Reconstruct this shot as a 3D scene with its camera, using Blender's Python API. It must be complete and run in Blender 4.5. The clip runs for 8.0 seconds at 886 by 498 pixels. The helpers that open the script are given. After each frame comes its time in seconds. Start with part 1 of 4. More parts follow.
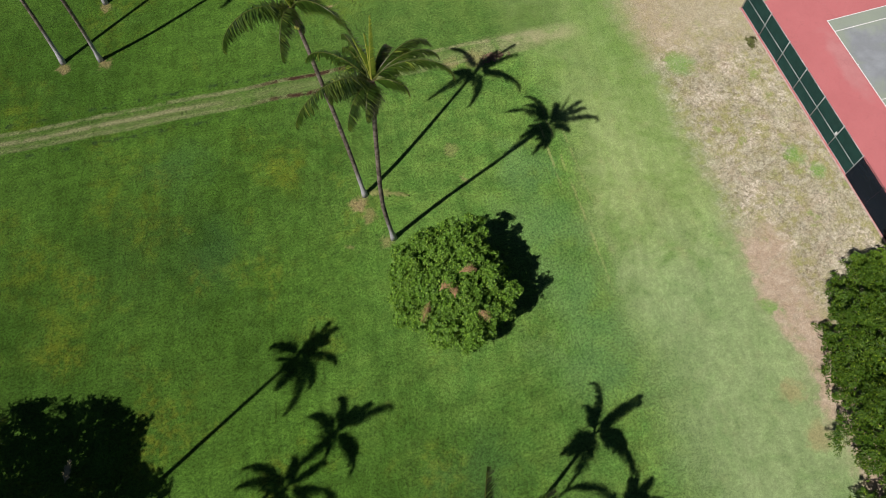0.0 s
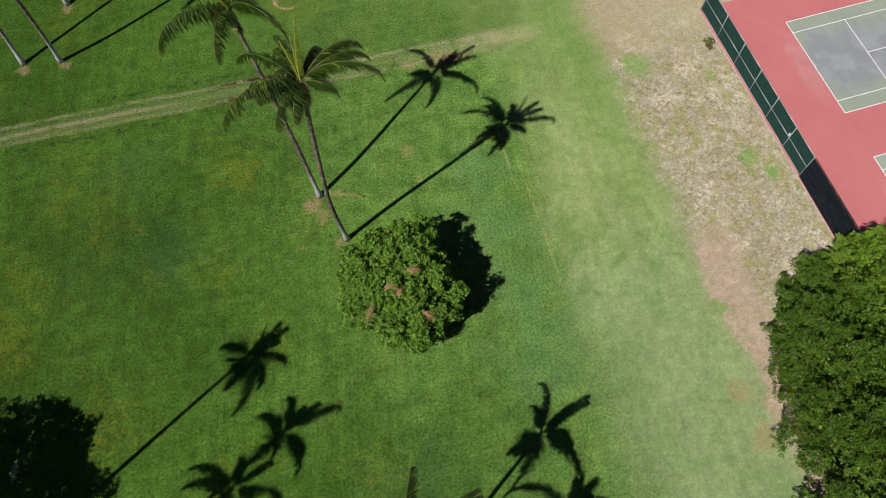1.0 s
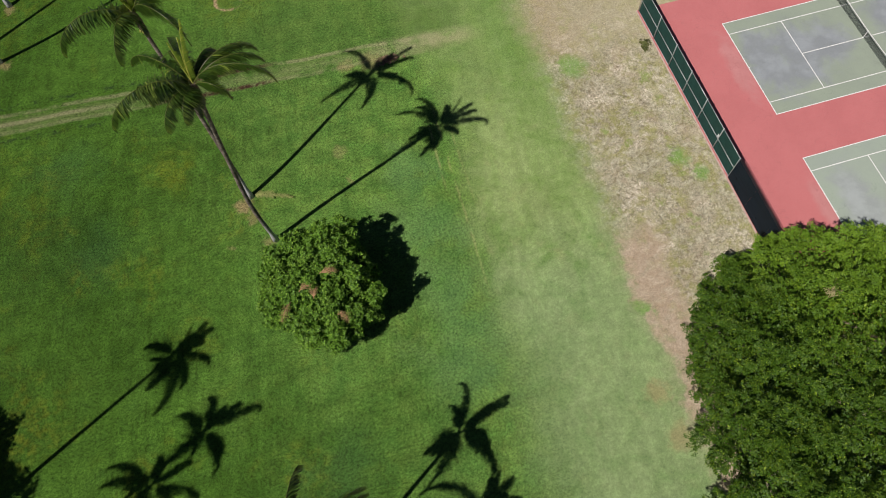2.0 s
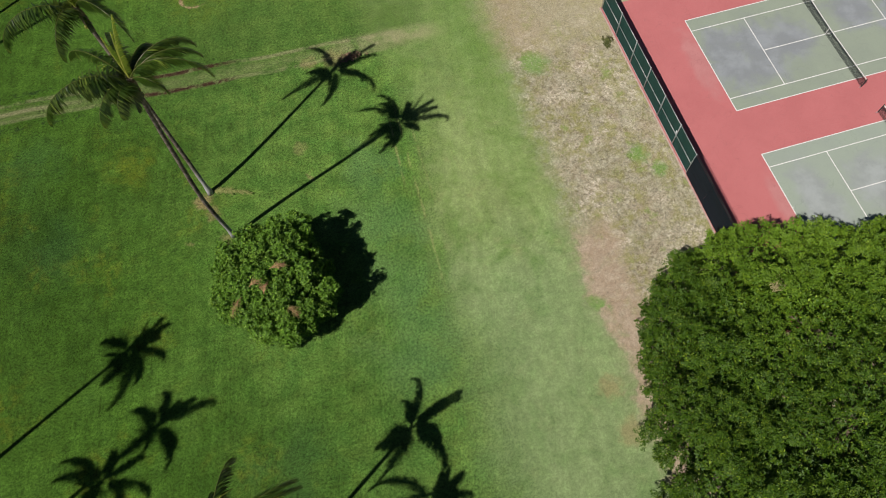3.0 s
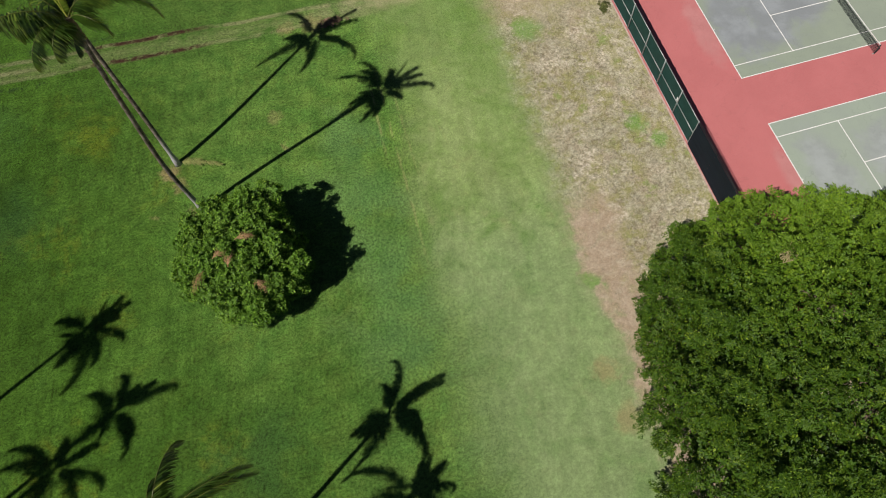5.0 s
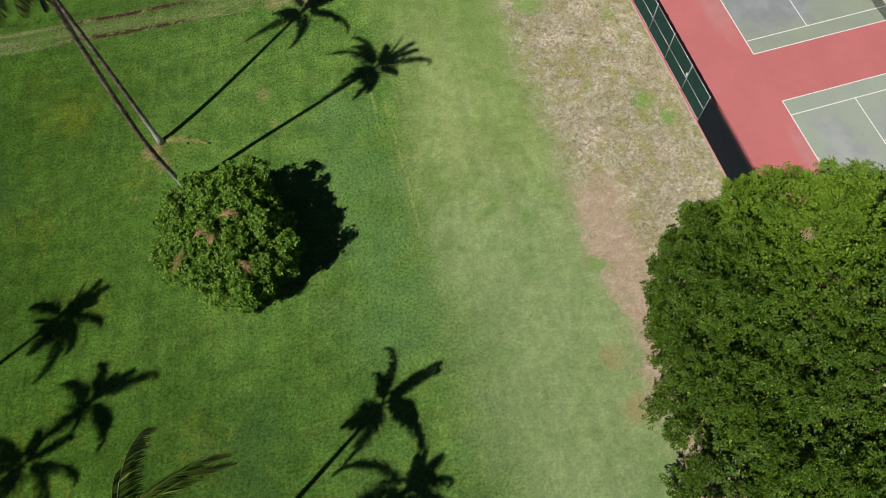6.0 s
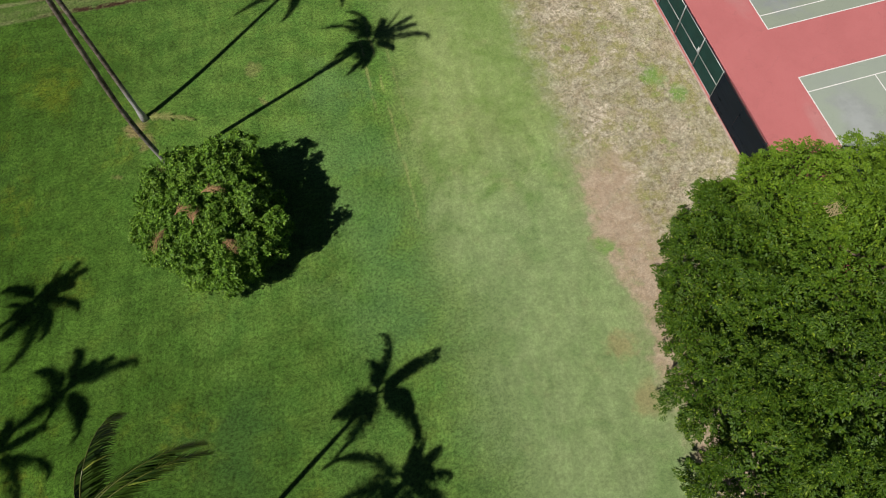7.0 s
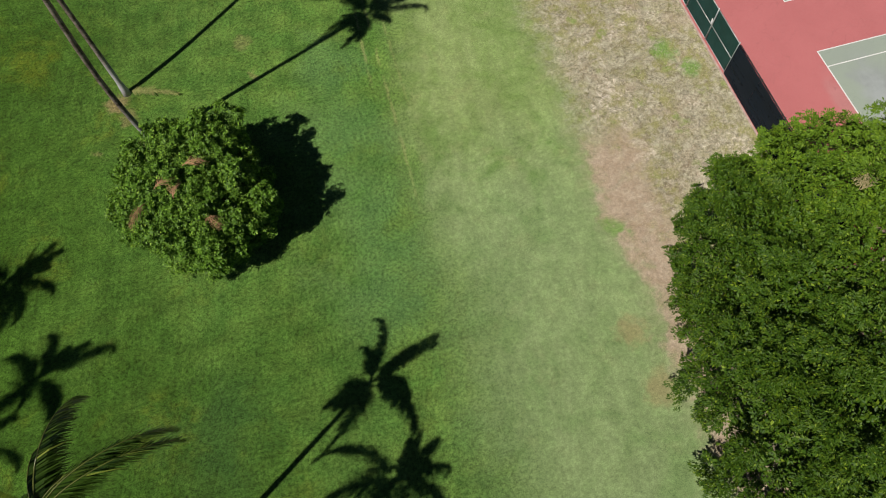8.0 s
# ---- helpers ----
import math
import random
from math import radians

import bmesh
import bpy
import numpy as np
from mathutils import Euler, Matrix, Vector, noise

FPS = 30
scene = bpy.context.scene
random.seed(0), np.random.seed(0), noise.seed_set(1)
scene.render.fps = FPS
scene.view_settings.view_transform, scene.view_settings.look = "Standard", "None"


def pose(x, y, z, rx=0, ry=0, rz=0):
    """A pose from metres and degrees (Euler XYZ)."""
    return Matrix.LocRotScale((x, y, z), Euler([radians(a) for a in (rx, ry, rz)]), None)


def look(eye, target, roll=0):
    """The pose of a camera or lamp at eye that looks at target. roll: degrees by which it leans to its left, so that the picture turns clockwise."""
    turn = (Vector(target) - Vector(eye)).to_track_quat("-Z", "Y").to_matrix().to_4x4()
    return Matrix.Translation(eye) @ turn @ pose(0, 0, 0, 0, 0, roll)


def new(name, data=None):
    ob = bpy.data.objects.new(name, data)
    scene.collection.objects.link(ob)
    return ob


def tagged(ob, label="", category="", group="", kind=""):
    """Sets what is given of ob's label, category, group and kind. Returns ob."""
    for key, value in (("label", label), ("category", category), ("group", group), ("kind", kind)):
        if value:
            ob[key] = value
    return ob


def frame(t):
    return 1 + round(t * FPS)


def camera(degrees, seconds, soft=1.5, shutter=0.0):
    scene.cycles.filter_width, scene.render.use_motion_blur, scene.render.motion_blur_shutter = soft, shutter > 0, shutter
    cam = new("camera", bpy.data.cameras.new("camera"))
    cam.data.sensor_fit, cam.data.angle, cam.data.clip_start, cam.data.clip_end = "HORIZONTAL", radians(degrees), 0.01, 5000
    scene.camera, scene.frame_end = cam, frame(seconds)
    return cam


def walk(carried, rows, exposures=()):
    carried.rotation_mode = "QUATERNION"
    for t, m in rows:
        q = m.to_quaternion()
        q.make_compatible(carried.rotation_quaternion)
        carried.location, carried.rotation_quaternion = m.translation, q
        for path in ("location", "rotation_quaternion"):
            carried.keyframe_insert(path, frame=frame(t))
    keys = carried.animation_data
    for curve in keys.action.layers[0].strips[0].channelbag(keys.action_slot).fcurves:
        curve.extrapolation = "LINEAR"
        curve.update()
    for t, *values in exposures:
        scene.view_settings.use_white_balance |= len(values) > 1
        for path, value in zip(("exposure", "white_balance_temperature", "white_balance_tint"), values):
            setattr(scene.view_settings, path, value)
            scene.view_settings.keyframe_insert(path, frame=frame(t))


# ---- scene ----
cam = camera(65.25, 8.0, soft=1.0)
ROWS = [
    (0.0, -47.835, -23.902, 52.091, 24.235, 0.994, -16.599),
    (0.5, -46.306, -24.419, 52.139, 24.293, 0.986, -16.568),
    (1.0, -44.093, -25.094, 52.144, 24.316, 1.008, -16.567),
    (1.5, -41.375, -25.946, 52.203, 24.330, 1.029, -16.540),
    (2.0, -38.289, -26.924, 52.294, 24.346, 1.052, -16.508),
    (2.2, -37.290, -27.240, 52.300, 24.347, 1.073, -16.502),
    (3.3, -34.400, -28.580, 52.150, 24.354, 1.188, -16.468),
    (3.5, -34.144, -28.677, 51.885, 24.355, 1.209, -16.462),
    (4.0, -33.900, -28.866, 50.649, 24.390, 1.202, -16.430),
    (4.5, -33.827, -28.889, 49.214, 24.437, 1.164, -16.414),
    (6.0, -33.831, -29.018, 44.558, 24.579, 0.957, -16.424),
    (6.5, -33.865, -29.045, 43.061, 24.621, 0.876, -16.412),
    (7.0, -33.894, -29.061, 41.572, 24.651, 0.796, -16.364),
    (7.5, -33.895, -29.053, 40.091, 24.671, 0.743, -16.317),
    (8.0, -33.876, -29.070, 38.605, 24.696, 0.731, -16.278),
]
walk(cam, [(t, pose(x, y, z, rx, ry, rz)) for t, x, y, z, rx, ry, rz in ROWS],
     ((0.0, -0.10, 6360, 16), (2.0, -0.18, 6410, 14), (4.5, -0.23, 6510, 12), (6.5, -0.23, 6550, 12), (8.0, -0.23, 6540, 12)))

# ---- daylight: clear sky, high sun; shadows fall towards +x and a little +y ----
SUN_KX, SUN_KY = 0.735, 0.348
SUN_ELEV = math.atan2(1.0, math.hypot(SUN_KX, SUN_KY))
SUN_AZ = math.atan2(-SUN_KY, -SUN_KX)
world = bpy.data.worlds.new("sky")
scene.world = world
world.use_nodes = True
wt = world.node_tree
sky = wt.nodes.new("ShaderNodeTexSky")
sky.sky_type = "NISHITA"
sky.sun_disc = False
sky.sun_elevation = SUN_ELEV
sky.sun_rotation = math.pi / 2 - SUN_AZ
sky.air_density, sky.dust_density, sky.altitude = 0.36, 0.1, 100.0
bg = wt.nodes["Background"]
bg.inputs["Strength"].default_value = 0.05
wt.links.new(sky.outputs["Color"], bg.inputs["Color"])
sun = new("sun", bpy.data.lights.new("sun", "SUN"))
sun.data.energy = 5.0
sun.data.angle = radians(0.55)
sun.data.color = (1.0, 0.95, 0.87)
sun.matrix_world = look((0, 0, 60), (SUN_KX * 60, SUN_KY * 60, 0))


# ---- materials ----
class Mat:
    """A node material and short ways to add its nodes."""

    def __init__(self, name):
        self.m = bpy.data.materials.new(name)
        self.m.use_nodes = True
        self.t = self.m.node_tree
        self.bsdf = self.t.nodes["Principled BSDF"]
        self.out = self.t.nodes["Material Output"]
        self.pos = self.t.nodes.new("ShaderNodeNewGeometry").outputs["Position"]

    def put(self, node, sock, value):
        if hasattr(value, "links"):
            self.t.links.new(value, node.inputs[sock])
        else:
            node.inputs[sock].default_value = value

    def math(self, op, a, b=0.0, clamp=False):
        n = self.t.nodes.new("ShaderNodeMath")
        n.operation, n.use_clamp = op, clamp
        self.put(n, 0, a)
        self.put(n, 1, b)
        return n.outputs[0]

    def mix(self, fac, a, b, blend="MIX"):
        n = self.t.nodes.new("ShaderNodeMix")
        n.data_type, n.blend_type = "RGBA", blend
        self.put(n, 0, fac)
        self.put(n, 6, a if hasattr(a, "links") else (*a, 1))
        self.put(n, 7, b if hasattr(b, "links") else (*b, 1))
        return n.outputs[2]

    def noise(self, scale, detail=3.0, rough=0.55, vec=None, distort=0.0):
        n = self.t.nodes.new("ShaderNodeTexNoise")
        n.inputs["Scale"].default_value = scale
        n.inputs["Detail"].default_value = detail
        n.inputs["Roughness"].default_value = rough
        n.inputs["Distortion"].default_value = distort
        self.t.links.new(vec or self.pos, n.inputs["Vector"])
        return n.outputs[0]

    def step(self, x, lo, hi, smooth=True):
        n = self.t.nodes.new("ShaderNodeMapRange")
        n.interpolation_type = "SMOOTHSTEP" if smooth else "LINEAR"
        self.put(n, 0, x)
        self.put(n, 1, lo)
        self.put(n, 2, hi)
        return n.outputs[0]

    def axes(self, vec=None):
        n = self.t.nodes.new("ShaderNodeSeparateXYZ")
        self.t.links.new(vec or self.pos, n.inputs[0])
        return n.outputs[0], n.outputs[1], n.outputs[2]

    def vec(self, x, y, z=0.0):
        n = self.t.nodes.new("ShaderNodeCombineXYZ")
        self.put(n, 0, x)
        self.put(n, 1, y)
        self.put(n, 2, z)
        return n.outputs[0]

    def scale(self, color, factor):
        n = self.t.nodes.new("ShaderNodeVectorMath")
        n.operation = "SCALE"
        self.t.links.new(color, n.inputs[0])
        self.put(n, "Scale", factor)
        return n.outputs[0]

    def bump(self, height, strength, distance):
        n = self.t.nodes.new("ShaderNodeBump")
        n.inputs["Strength"].default_value = strength
        n.inputs["Distance"].default_value = distance
        self.t.links.new(height, n.inputs["Height"])
        self.t.links.new(n.outputs[0], self.bsdf.inputs["Normal"])
        return n.outputs[0]

    def finish(self, color, rough=0.8, spec=0.3, metal=0.0):
        self.put(self.bsdf, "Base Color", color if hasattr(color, "links") else (*color, 1))
        self.put(self.bsdf, "Roughness", rough)
        self.put(self.bsdf, "Specular IOR Level", spec)
        self.put(self.bsdf, "Metallic", metal)
        return self.m


def near(a, x, y, r0, r1, px, py):
    """1 within r0 of the place, 0 past r1."""
    d = a.math("SQRT", a.math("ADD", a.math("POWER", a.math("SUBTRACT", px, x), 2.0), a.math("POWER", a.math("SUBTRACT", py, y), 2.0)))
    return a.step(d, r1, r0)


def ground_material():
    a = Mat("lawn")
    x, y, z = a.axes()
    wide = a.noise(0.055, 2.0)
    mid = a.noise(0.3, 3.0, 0.6)
    patch = a.noise(1.1, 4.0, 0.65)
    clump = a.noise(5.0, 3.0, 0.75)
    grain = a.noise(15.0, 3.0, 0.8)
    blade = a.noise(30.0, 2.0, 0.8)
    # mown lawn
    c = a.mix(a.step(wide, 0.38, 0.60), (0.050, 0.116, 0.013), (0.074, 0.160, 0.020))
    c = a.mix(a.math("MULTIPLY", a.step(mid, 0.45, 0.70), 0.55), c, (0.078, 0.165, 0.024))
    c = a.mix(a.math("MULTIPLY", a.step(patch, 0.48, 0.72), 0.55), c, (0.038, 0.090, 0.014))
    ylw = a.math("MULTIPLY", a.step(a.noise(0.13, 3.0, 0.65), 0.50, 0.66), a.step(a.noise(1.4, 4.0, 0.65), 0.38, 0.66))
    c = a.mix(a.math("MULTIPLY", ylw, a.math("SUBTRACT", 0.75, a.math("MULTIPLY", a.step(y, 8.0, 16.0), 0.4))), c, (0.150, 0.185, 0.018))
    c = a.mix(a.math("MULTIPLY", a.step(a.noise(0.8, 4.0, 0.7), 0.66, 0.76), 0.28), c, (0.20, 0.17, 0.05))
    # cooler, fuller turf in the middle of the lawn
    wob = a.math("MULTIPLY", a.math("SUBTRACT", a.noise(0.11, 3.0), 0.5), 12.0)
    cool = a.math("MULTIPLY", a.step(a.math("ADD", x, wob), -60.0, -36.0), a.math("SUBTRACT", 1.0, a.math("MULTIPLY", a.math("MULTIPLY", a.step(a.math("ADD", y, wob), -8.0, -16.0), a.step(a.math("ADD", x, wob), -34.0, -42.0)), 0.5)))
    c = a.mix(a.math("MULTIPLY", cool, 0.72), c, a.mix(a.step(a.noise(0.5, 5.0, 0.65), 0.35, 0.68), (0.092, 0.198, 0.041), (0.160, 0.268, 0.058)))
    # passes of the mower: faint streaks along the track
    pass_a = a.noise(1.0, 4.0, 0.65, a.vec(a.math("MULTIPLY", x, 0.10), a.math("MULTIPLY", a.math("ADD", y, a.math("MULTIPLY", x, 0.07)), 1.5)))
    pass_b = a.noise(1.0, 3.0, 0.6, a.vec(a.math("MULTIPLY", a.math("ADD", x, a.math("MULTIPLY", y, -0.15)), 0.9), a.math("MULTIPLY", y, 0.12)))
    c = a.scale(c, a.math("ADD", 1.0, a.math("ADD", a.math("MULTIPLY", a.math("SUBTRACT", pass_a, 0.5), 0.42), a.math("MULTIPLY", a.math("SUBTRACT", pass_b, 0.5), 0.5))))
    ribs = a.noise(1.0, 3.0, 0.65, a.vec(a.math("MULTIPLY", a.math("ADD", x, a.math("MULTIPLY", y, -0.2)), 3.0), a.math("MULTIPLY", y, 0.14)))
    c = a.scale(c, a.math("ADD", 1.0, a.math("MULTIPLY", a.math("SUBTRACT", ribs, 0.5), 0.45)))
    mott = a.noise(0.7, 6.0, 0.7, a.vec(a.math("ADD", x, 50.0), y))
    c = a.scale(c, a.math("ADD", 1.0, a.math("MULTIPLY", a.math("SUBTRACT", mott, 0.5), 1.35)))
    # fuller growth where the sprinklers reach, leaner turf beyond
    rag0 = a.math("MULTIPLY", a.math("SUBTRACT", a.noise(0.25, 4.0, 0.6), 0.5), 10.0)
    xr, yr = a.math("ADD", x, rag0), a.math("SUBTRACT", y, rag0)
    full = a.math("MULTIPLY", a.math("MULTIPLY", a.step(xr, -61.0, -55.0), a.step(xr, -36.0, -43.0)), a.step(yr, 8.0, -2.0))
    lean = near(a, -64.5, 6.0, 2.0, 8.0, xr, yr)
    south = a.math("MULTIPLY", a.step(yr, -6.0, -13.0), a.math("SUBTRACT", a.math("MULTIPLY", a.step(xr, -32.0, -40.0), 0.05), a.math("MULTIPLY", a.step(xr, -48.0, -56.0), 0.22)))
    c = a.scale(c, a.math("SUBTRACT", a.math("ADD", 1.0, a.math("MULTIPLY", full, 0.13)), a.math("ADD", a.math("MULTIPLY", lean, 0.12), south)))
    c = a.mix(a.math("MULTIPLY", lean, 0.18), c, (0.045, 0.105, 0.028))
    # yellowed patches the sprinklers miss, and lusher ones between them
    fray = a.step(a.noise(0.9, 5.0, 0.7, a.vec(a.math("ADD", x, 5.0), y)), 0.36, 0.62)
    for cx, cy, r in ((-75.0, 6.8, 4.5), (-68.3, 11.5, 3.6), (-75.5, 23.5, 3.0), (-65.5, 7.6, 2.4), (-53.0, 10.2, 3.0), (-73.5, 0.5, 4.0), (-45.0, 28.0, 5.0)):
        c = a.mix(a.math("MULTIPLY", a.math("MULTIPLY", near(a, cx, cy, r * 0.2, r, xr, yr), fray), 0.42), c, (0.165, 0.205, 0.016))
    for cx, cy, r in ((-62.0, 13.5, 4.0), (-59.5, 3.5, 4.5), (-44.0, -19.0, 5.0)):
        c = a.mix(a.math("MULTIPLY", near(a, cx, cy, r * 0.2, r, xr, yr), 0.34), c, (0.046, 0.120, 0.038))
    for cx, cy, r in ((-34.0, -1.5, 4.5), (-33.2, 4.0, 3.5), (-33.0, -8.0, 4.5), (-33.5, -13.5, 5.0)):
        c = a.mix(a.math("MULTIPLY", near(a, cx, cy, r * 0.2, r, xr, yr), 0.5), c, (0.125, 0.245, 0.082))
    # dark scuffs left by the mower's wheels
    scuff = a.noise(1.0, 4.0, 0.7, a.vec(a.math("MULTIPLY", a.math("ADD", x, a.math("MULTIPLY", a.math("MULTIPLY", y, y), 0.012)), 2.6), a.math("MULTIPLY", y, 0.22)), 0.4)
    scuff = a.math("MULTIPLY", a.step(scuff, 0.56, 0.70), a.step(a.noise(0.16, 3.0), 0.42, 0.58))
    c = a.scale(c, a.math("SUBTRACT", 1.0, a.math("MULTIPLY", scuff, 0.3)))
    # curved sweeps where the mower turned
    dx, dy = a.math("ADD", x, 56.0), a.math("SUBTRACT", y, 7.0)
    rad = a.math("SQRT", a.math("ADD", a.math("MULTIPLY", dx, dx), a.math("MULTIPLY", dy, dy)))
    turn = a.noise(1.0, 4.0, 0.65, a.vec(a.math("MULTIPLY", rad, 2.0), a.math("MULTIPLY", a.math("ARCTAN2", dy, dx), 2.0)))
    c = a.scale(c, a.math("ADD", 1.0, a.math("MULTIPLY", a.math("SUBTRACT", turn, 0.5), a.math("MULTIPLY", a.step(rad, 15.0, 7.0), 0.75))))
    # paler, drier turf towards the courts
    lag = a.math("SUBTRACT", a.math("MULTIPLY", a.step(y, -4.0, 7.0), 3.2), a.math("MULTIPLY", a.step(y, 13.0, 19.0), 3.5))
    seam = a.step(y, -16.0, -8.0)
    pale = a.step(a.math("SUBTRACT", a.math("ADD", x, a.math("MULTIPLY", wob, 0.3)), a.math("MULTIPLY", lag, 0.6)), a.math("SUBTRACT", -33.5, a.math("MULTIPLY", seam, -1.8)), a.math("SUBTRACT", -25.5, a.math("MULTIPLY", seam, 2.0)))
    streak = a.noise(1.0, 6.0, 0.72, a.vec(a.math("MULTIPLY", a.math("ADD", x, a.math("MULTIPLY", y, -0.12)), 1.3), a.math("MULTIPLY", y, 0.3)))
    pc = a.mix(a.step(streak, 0.25, 0.75), (0.215, 0.300, 0.110), (0.315, 0.395, 0.175))
    pc = a.scale(pc, a.math("ADD", 1.0, a.math("MULTIPLY", a.math("SUBTRACT", a.noise(0.22, 5.0, 0.65, a.vec(a.math("MULTIPLY", a.math("ADD", x, a.math("MULTIPLY", y, -0.15)), 1.6), a.math("MULTIPLY", y, 0.6))), 0.5), 1.15)))
    pc = a.mix(a.math("MULTIPLY", a.step(a.noise(0.32, 4.0, 0.62, distort=0.5), 0.44, 0.68), 0.85), pc, (0.140, 0.245, 0.062))
    pc = a.mix(a.math("MULTIPLY", a.step(a.noise(0.5, 4.0, 0.62, a.vec(a.math("ADD", x, 31.0), y)), 0.54, 0.74), 0.5), pc, (0.34, 0.36, 0.165))
    pc = a.mix(a.math("MULTIPLY", a.step(yr, -8.0, 0.0), 0.3), pc, (0.265, 0.325, 0.105))
    pc = a.mix(a.math("MULTIPLY", a.step(yr, -4.0, -12.0), 0.5), pc, (0.240, 0.325, 0.155))
    pc = a.scale(pc, a.math("ADD", 1.0, a.math("MULTIPLY", a.math("SUBTRACT", a.noise(1.3, 5.0, 0.7, a.vec(a.math("ADD", x, 12.0), y), 0.3), 0.5), 0.9)))
    north = a.step(a.math("ADD", y, a.math("MULTIPLY", rag0, 0.4)), 4.0, 13.0)
    c = a.mix(a.math("MULTIPLY", pale, a.math("SUBTRACT", 0.92, a.math("MULTIPLY", north, 0.42))), c, pc)
    dull = a.math("MULTIPLY", a.step(yr, 15.0, 20.0), a.math("MULTIPLY", a.step(xr, -52.0, -42.0), a.step(xr, -20.0, -27.0)))
    c = a.mix(a.math("MULTIPLY", dull, 0.45), c, (0.070, 0.130, 0.026))
    # worn seam and tyre lines along the edge of the watered turf
    for at, slope, y0, y1, amount in ((-29.7, 0.03, -9.5, 8.0, 0.28), (-30.7, 0.06, 0.5, 6.5, 0.36), (-28.6, 0.02, -2.0, 7.0, 0.2), (-25.4, -0.1, 0.5, 2.5, 0.35)):
        mid_line = a.math("ADD", a.math("MULTIPLY", y, slope), at)
        off = a.math("ABSOLUTE", a.math("SUBTRACT", a.math("ADD", x, a.math("MULTIPLY", a.math("SUBTRACT", patch, 0.5), 0.35)), mid_line))
        ln = a.math("MULTIPLY", a.step(off, 0.17, 0.02), a.step(a.noise(0.6, 3.0), 0.38, 0.55))
        ln = a.math("MULTIPLY", ln, a.math("MULTIPLY", a.step(y, y0, y0 + 3.0), a.step(y, y1 + 3.0, y1)))
        c = a.mix(a.math("MULTIPLY", ln, amount), c, (0.42, 0.40, 0.17))
    # unwatered strip along the fence
    edge = a.math("ADD", a.math("ADD", x, a.math("MULTIPLY", a.math("SUBTRACT", a.noise(0.2, 3.0), 0.5), 3.4)), a.math("MULTIPLY", a.math("SUBTRACT", patch, 0.5), 2.4))
    bare = a.step(a.math("ADD", y, a.math("MULTIPLY", a.math("SUBTRACT", mid, 0.5), 4.0)), -5.5, -8.5)
    dry = a.math("MAXIMUM", a.step(edge, -20.2, -16.0), a.math("MULTIPLY", bare, a.step(a.math("ADD", edge, a.math("MULTIPLY", a.math("SUBTRACT", a.noise(0.45, 4.0, 0.65), 0.5), 3.6)), -19.4, -17.8)))
    tangle = a.noise(2.6, 6.0, 0.78, distort=1.2)
    straw = a.mix(a.step(tangle, 0.38, 0.64), (0.212, 0.190, 0.120), (0.435, 0.412, 0.305))
    straw = a.mix(a.math("MULTIPLY", a.step(a.noise(0.3, 4.0, 0.6, a.vec(a.math("ADD", x, 70.0), y)), 0.48, 0.66), 0.6), straw, a.mix(a.step(tangle, 0.4, 0.62), (0.28, 0.22, 0.15), (0.45, 0.38, 0.28)))
    thatch = a.math("MULTIPLY", a.step(a.noise(0.28, 3.0, 0.6, a.vec(x, a.math("ADD", y, 17.0))), 0.45, 0.62), a.step(a.noise(2.5, 5.0, 0.75, distort=1.8), 0.46, 0.60))
    straw = a.mix(a.math("MULTIPLY", thatch, 0.8), straw, (0.68, 0.61, 0.50))
    olive = a.math("MULTIPLY", a.step(a.noise(0.9, 5.0, 0.7), 0.42, 0.60), a.step(a.noise(0.2, 3.0, 0.6, a.vec(a.math("ADD", x, 9.0), y)), 0.34, 0.56))
    straw = a.mix(a.math("MULTIPLY", olive, 0.8), straw, (0.255, 0.25, 0.090))
    green = a.step(a.noise(0.45, 4.0, 0.62), 0.575, 0.70)
    straw = a.mix(a.math("MULTIPLY", green, 0.75), straw, (0.20, 0.28, 0.075))
    straw = a.scale(straw, a.math("SUBTRACT", 1.14, a.math("MULTIPLY", a.step(a.noise(1.6, 6.0, 0.78, distort=0.8), 0.48, 0.64), 0.36)))
    soil = a.math("MULTIPLY", a.step(edge, -14.0, -16.4), bare)
    straw = a.mix(a.math("MULTIPLY", a.math("MULTIPLY", soil, a.step(a.noise(0.7, 5.0, 0.7), 0.25, 0.5)), 0.85), straw, a.mix(a.step(patch, 0.32, 0.68), (0.385, 0.29, 0.205), (0.49, 0.395, 0.295)))
    loam = a.step(a.math("ADD", y, a.math("MULTIPLY", a.math("SUBTRACT", mid, 0.5), 6.0)), 9.0, 14.5)
    straw = a.mix(a.math("MULTIPLY", loam, 0.62), straw, a.mix(a.step(edge, -12.0, -16.5), (0.40, 0.36, 0.235), (0.40, 0.33, 0.215)))
    verge0 = a.math("MULTIPLY", a.math("MULTIPLY", a.step(edge, -24.5, -20.5), a.step(yr, -7.0, 1.0)), a.step(a.noise(0.5, 5.0, 0.7), 0.3, 0.6))
    c = a.mix(a.math("MULTIPLY", verge0, 0.5), c, (0.135, 0.235, 0.055))
    c = a.mix(dry, c, a.scale(straw, 0.94))
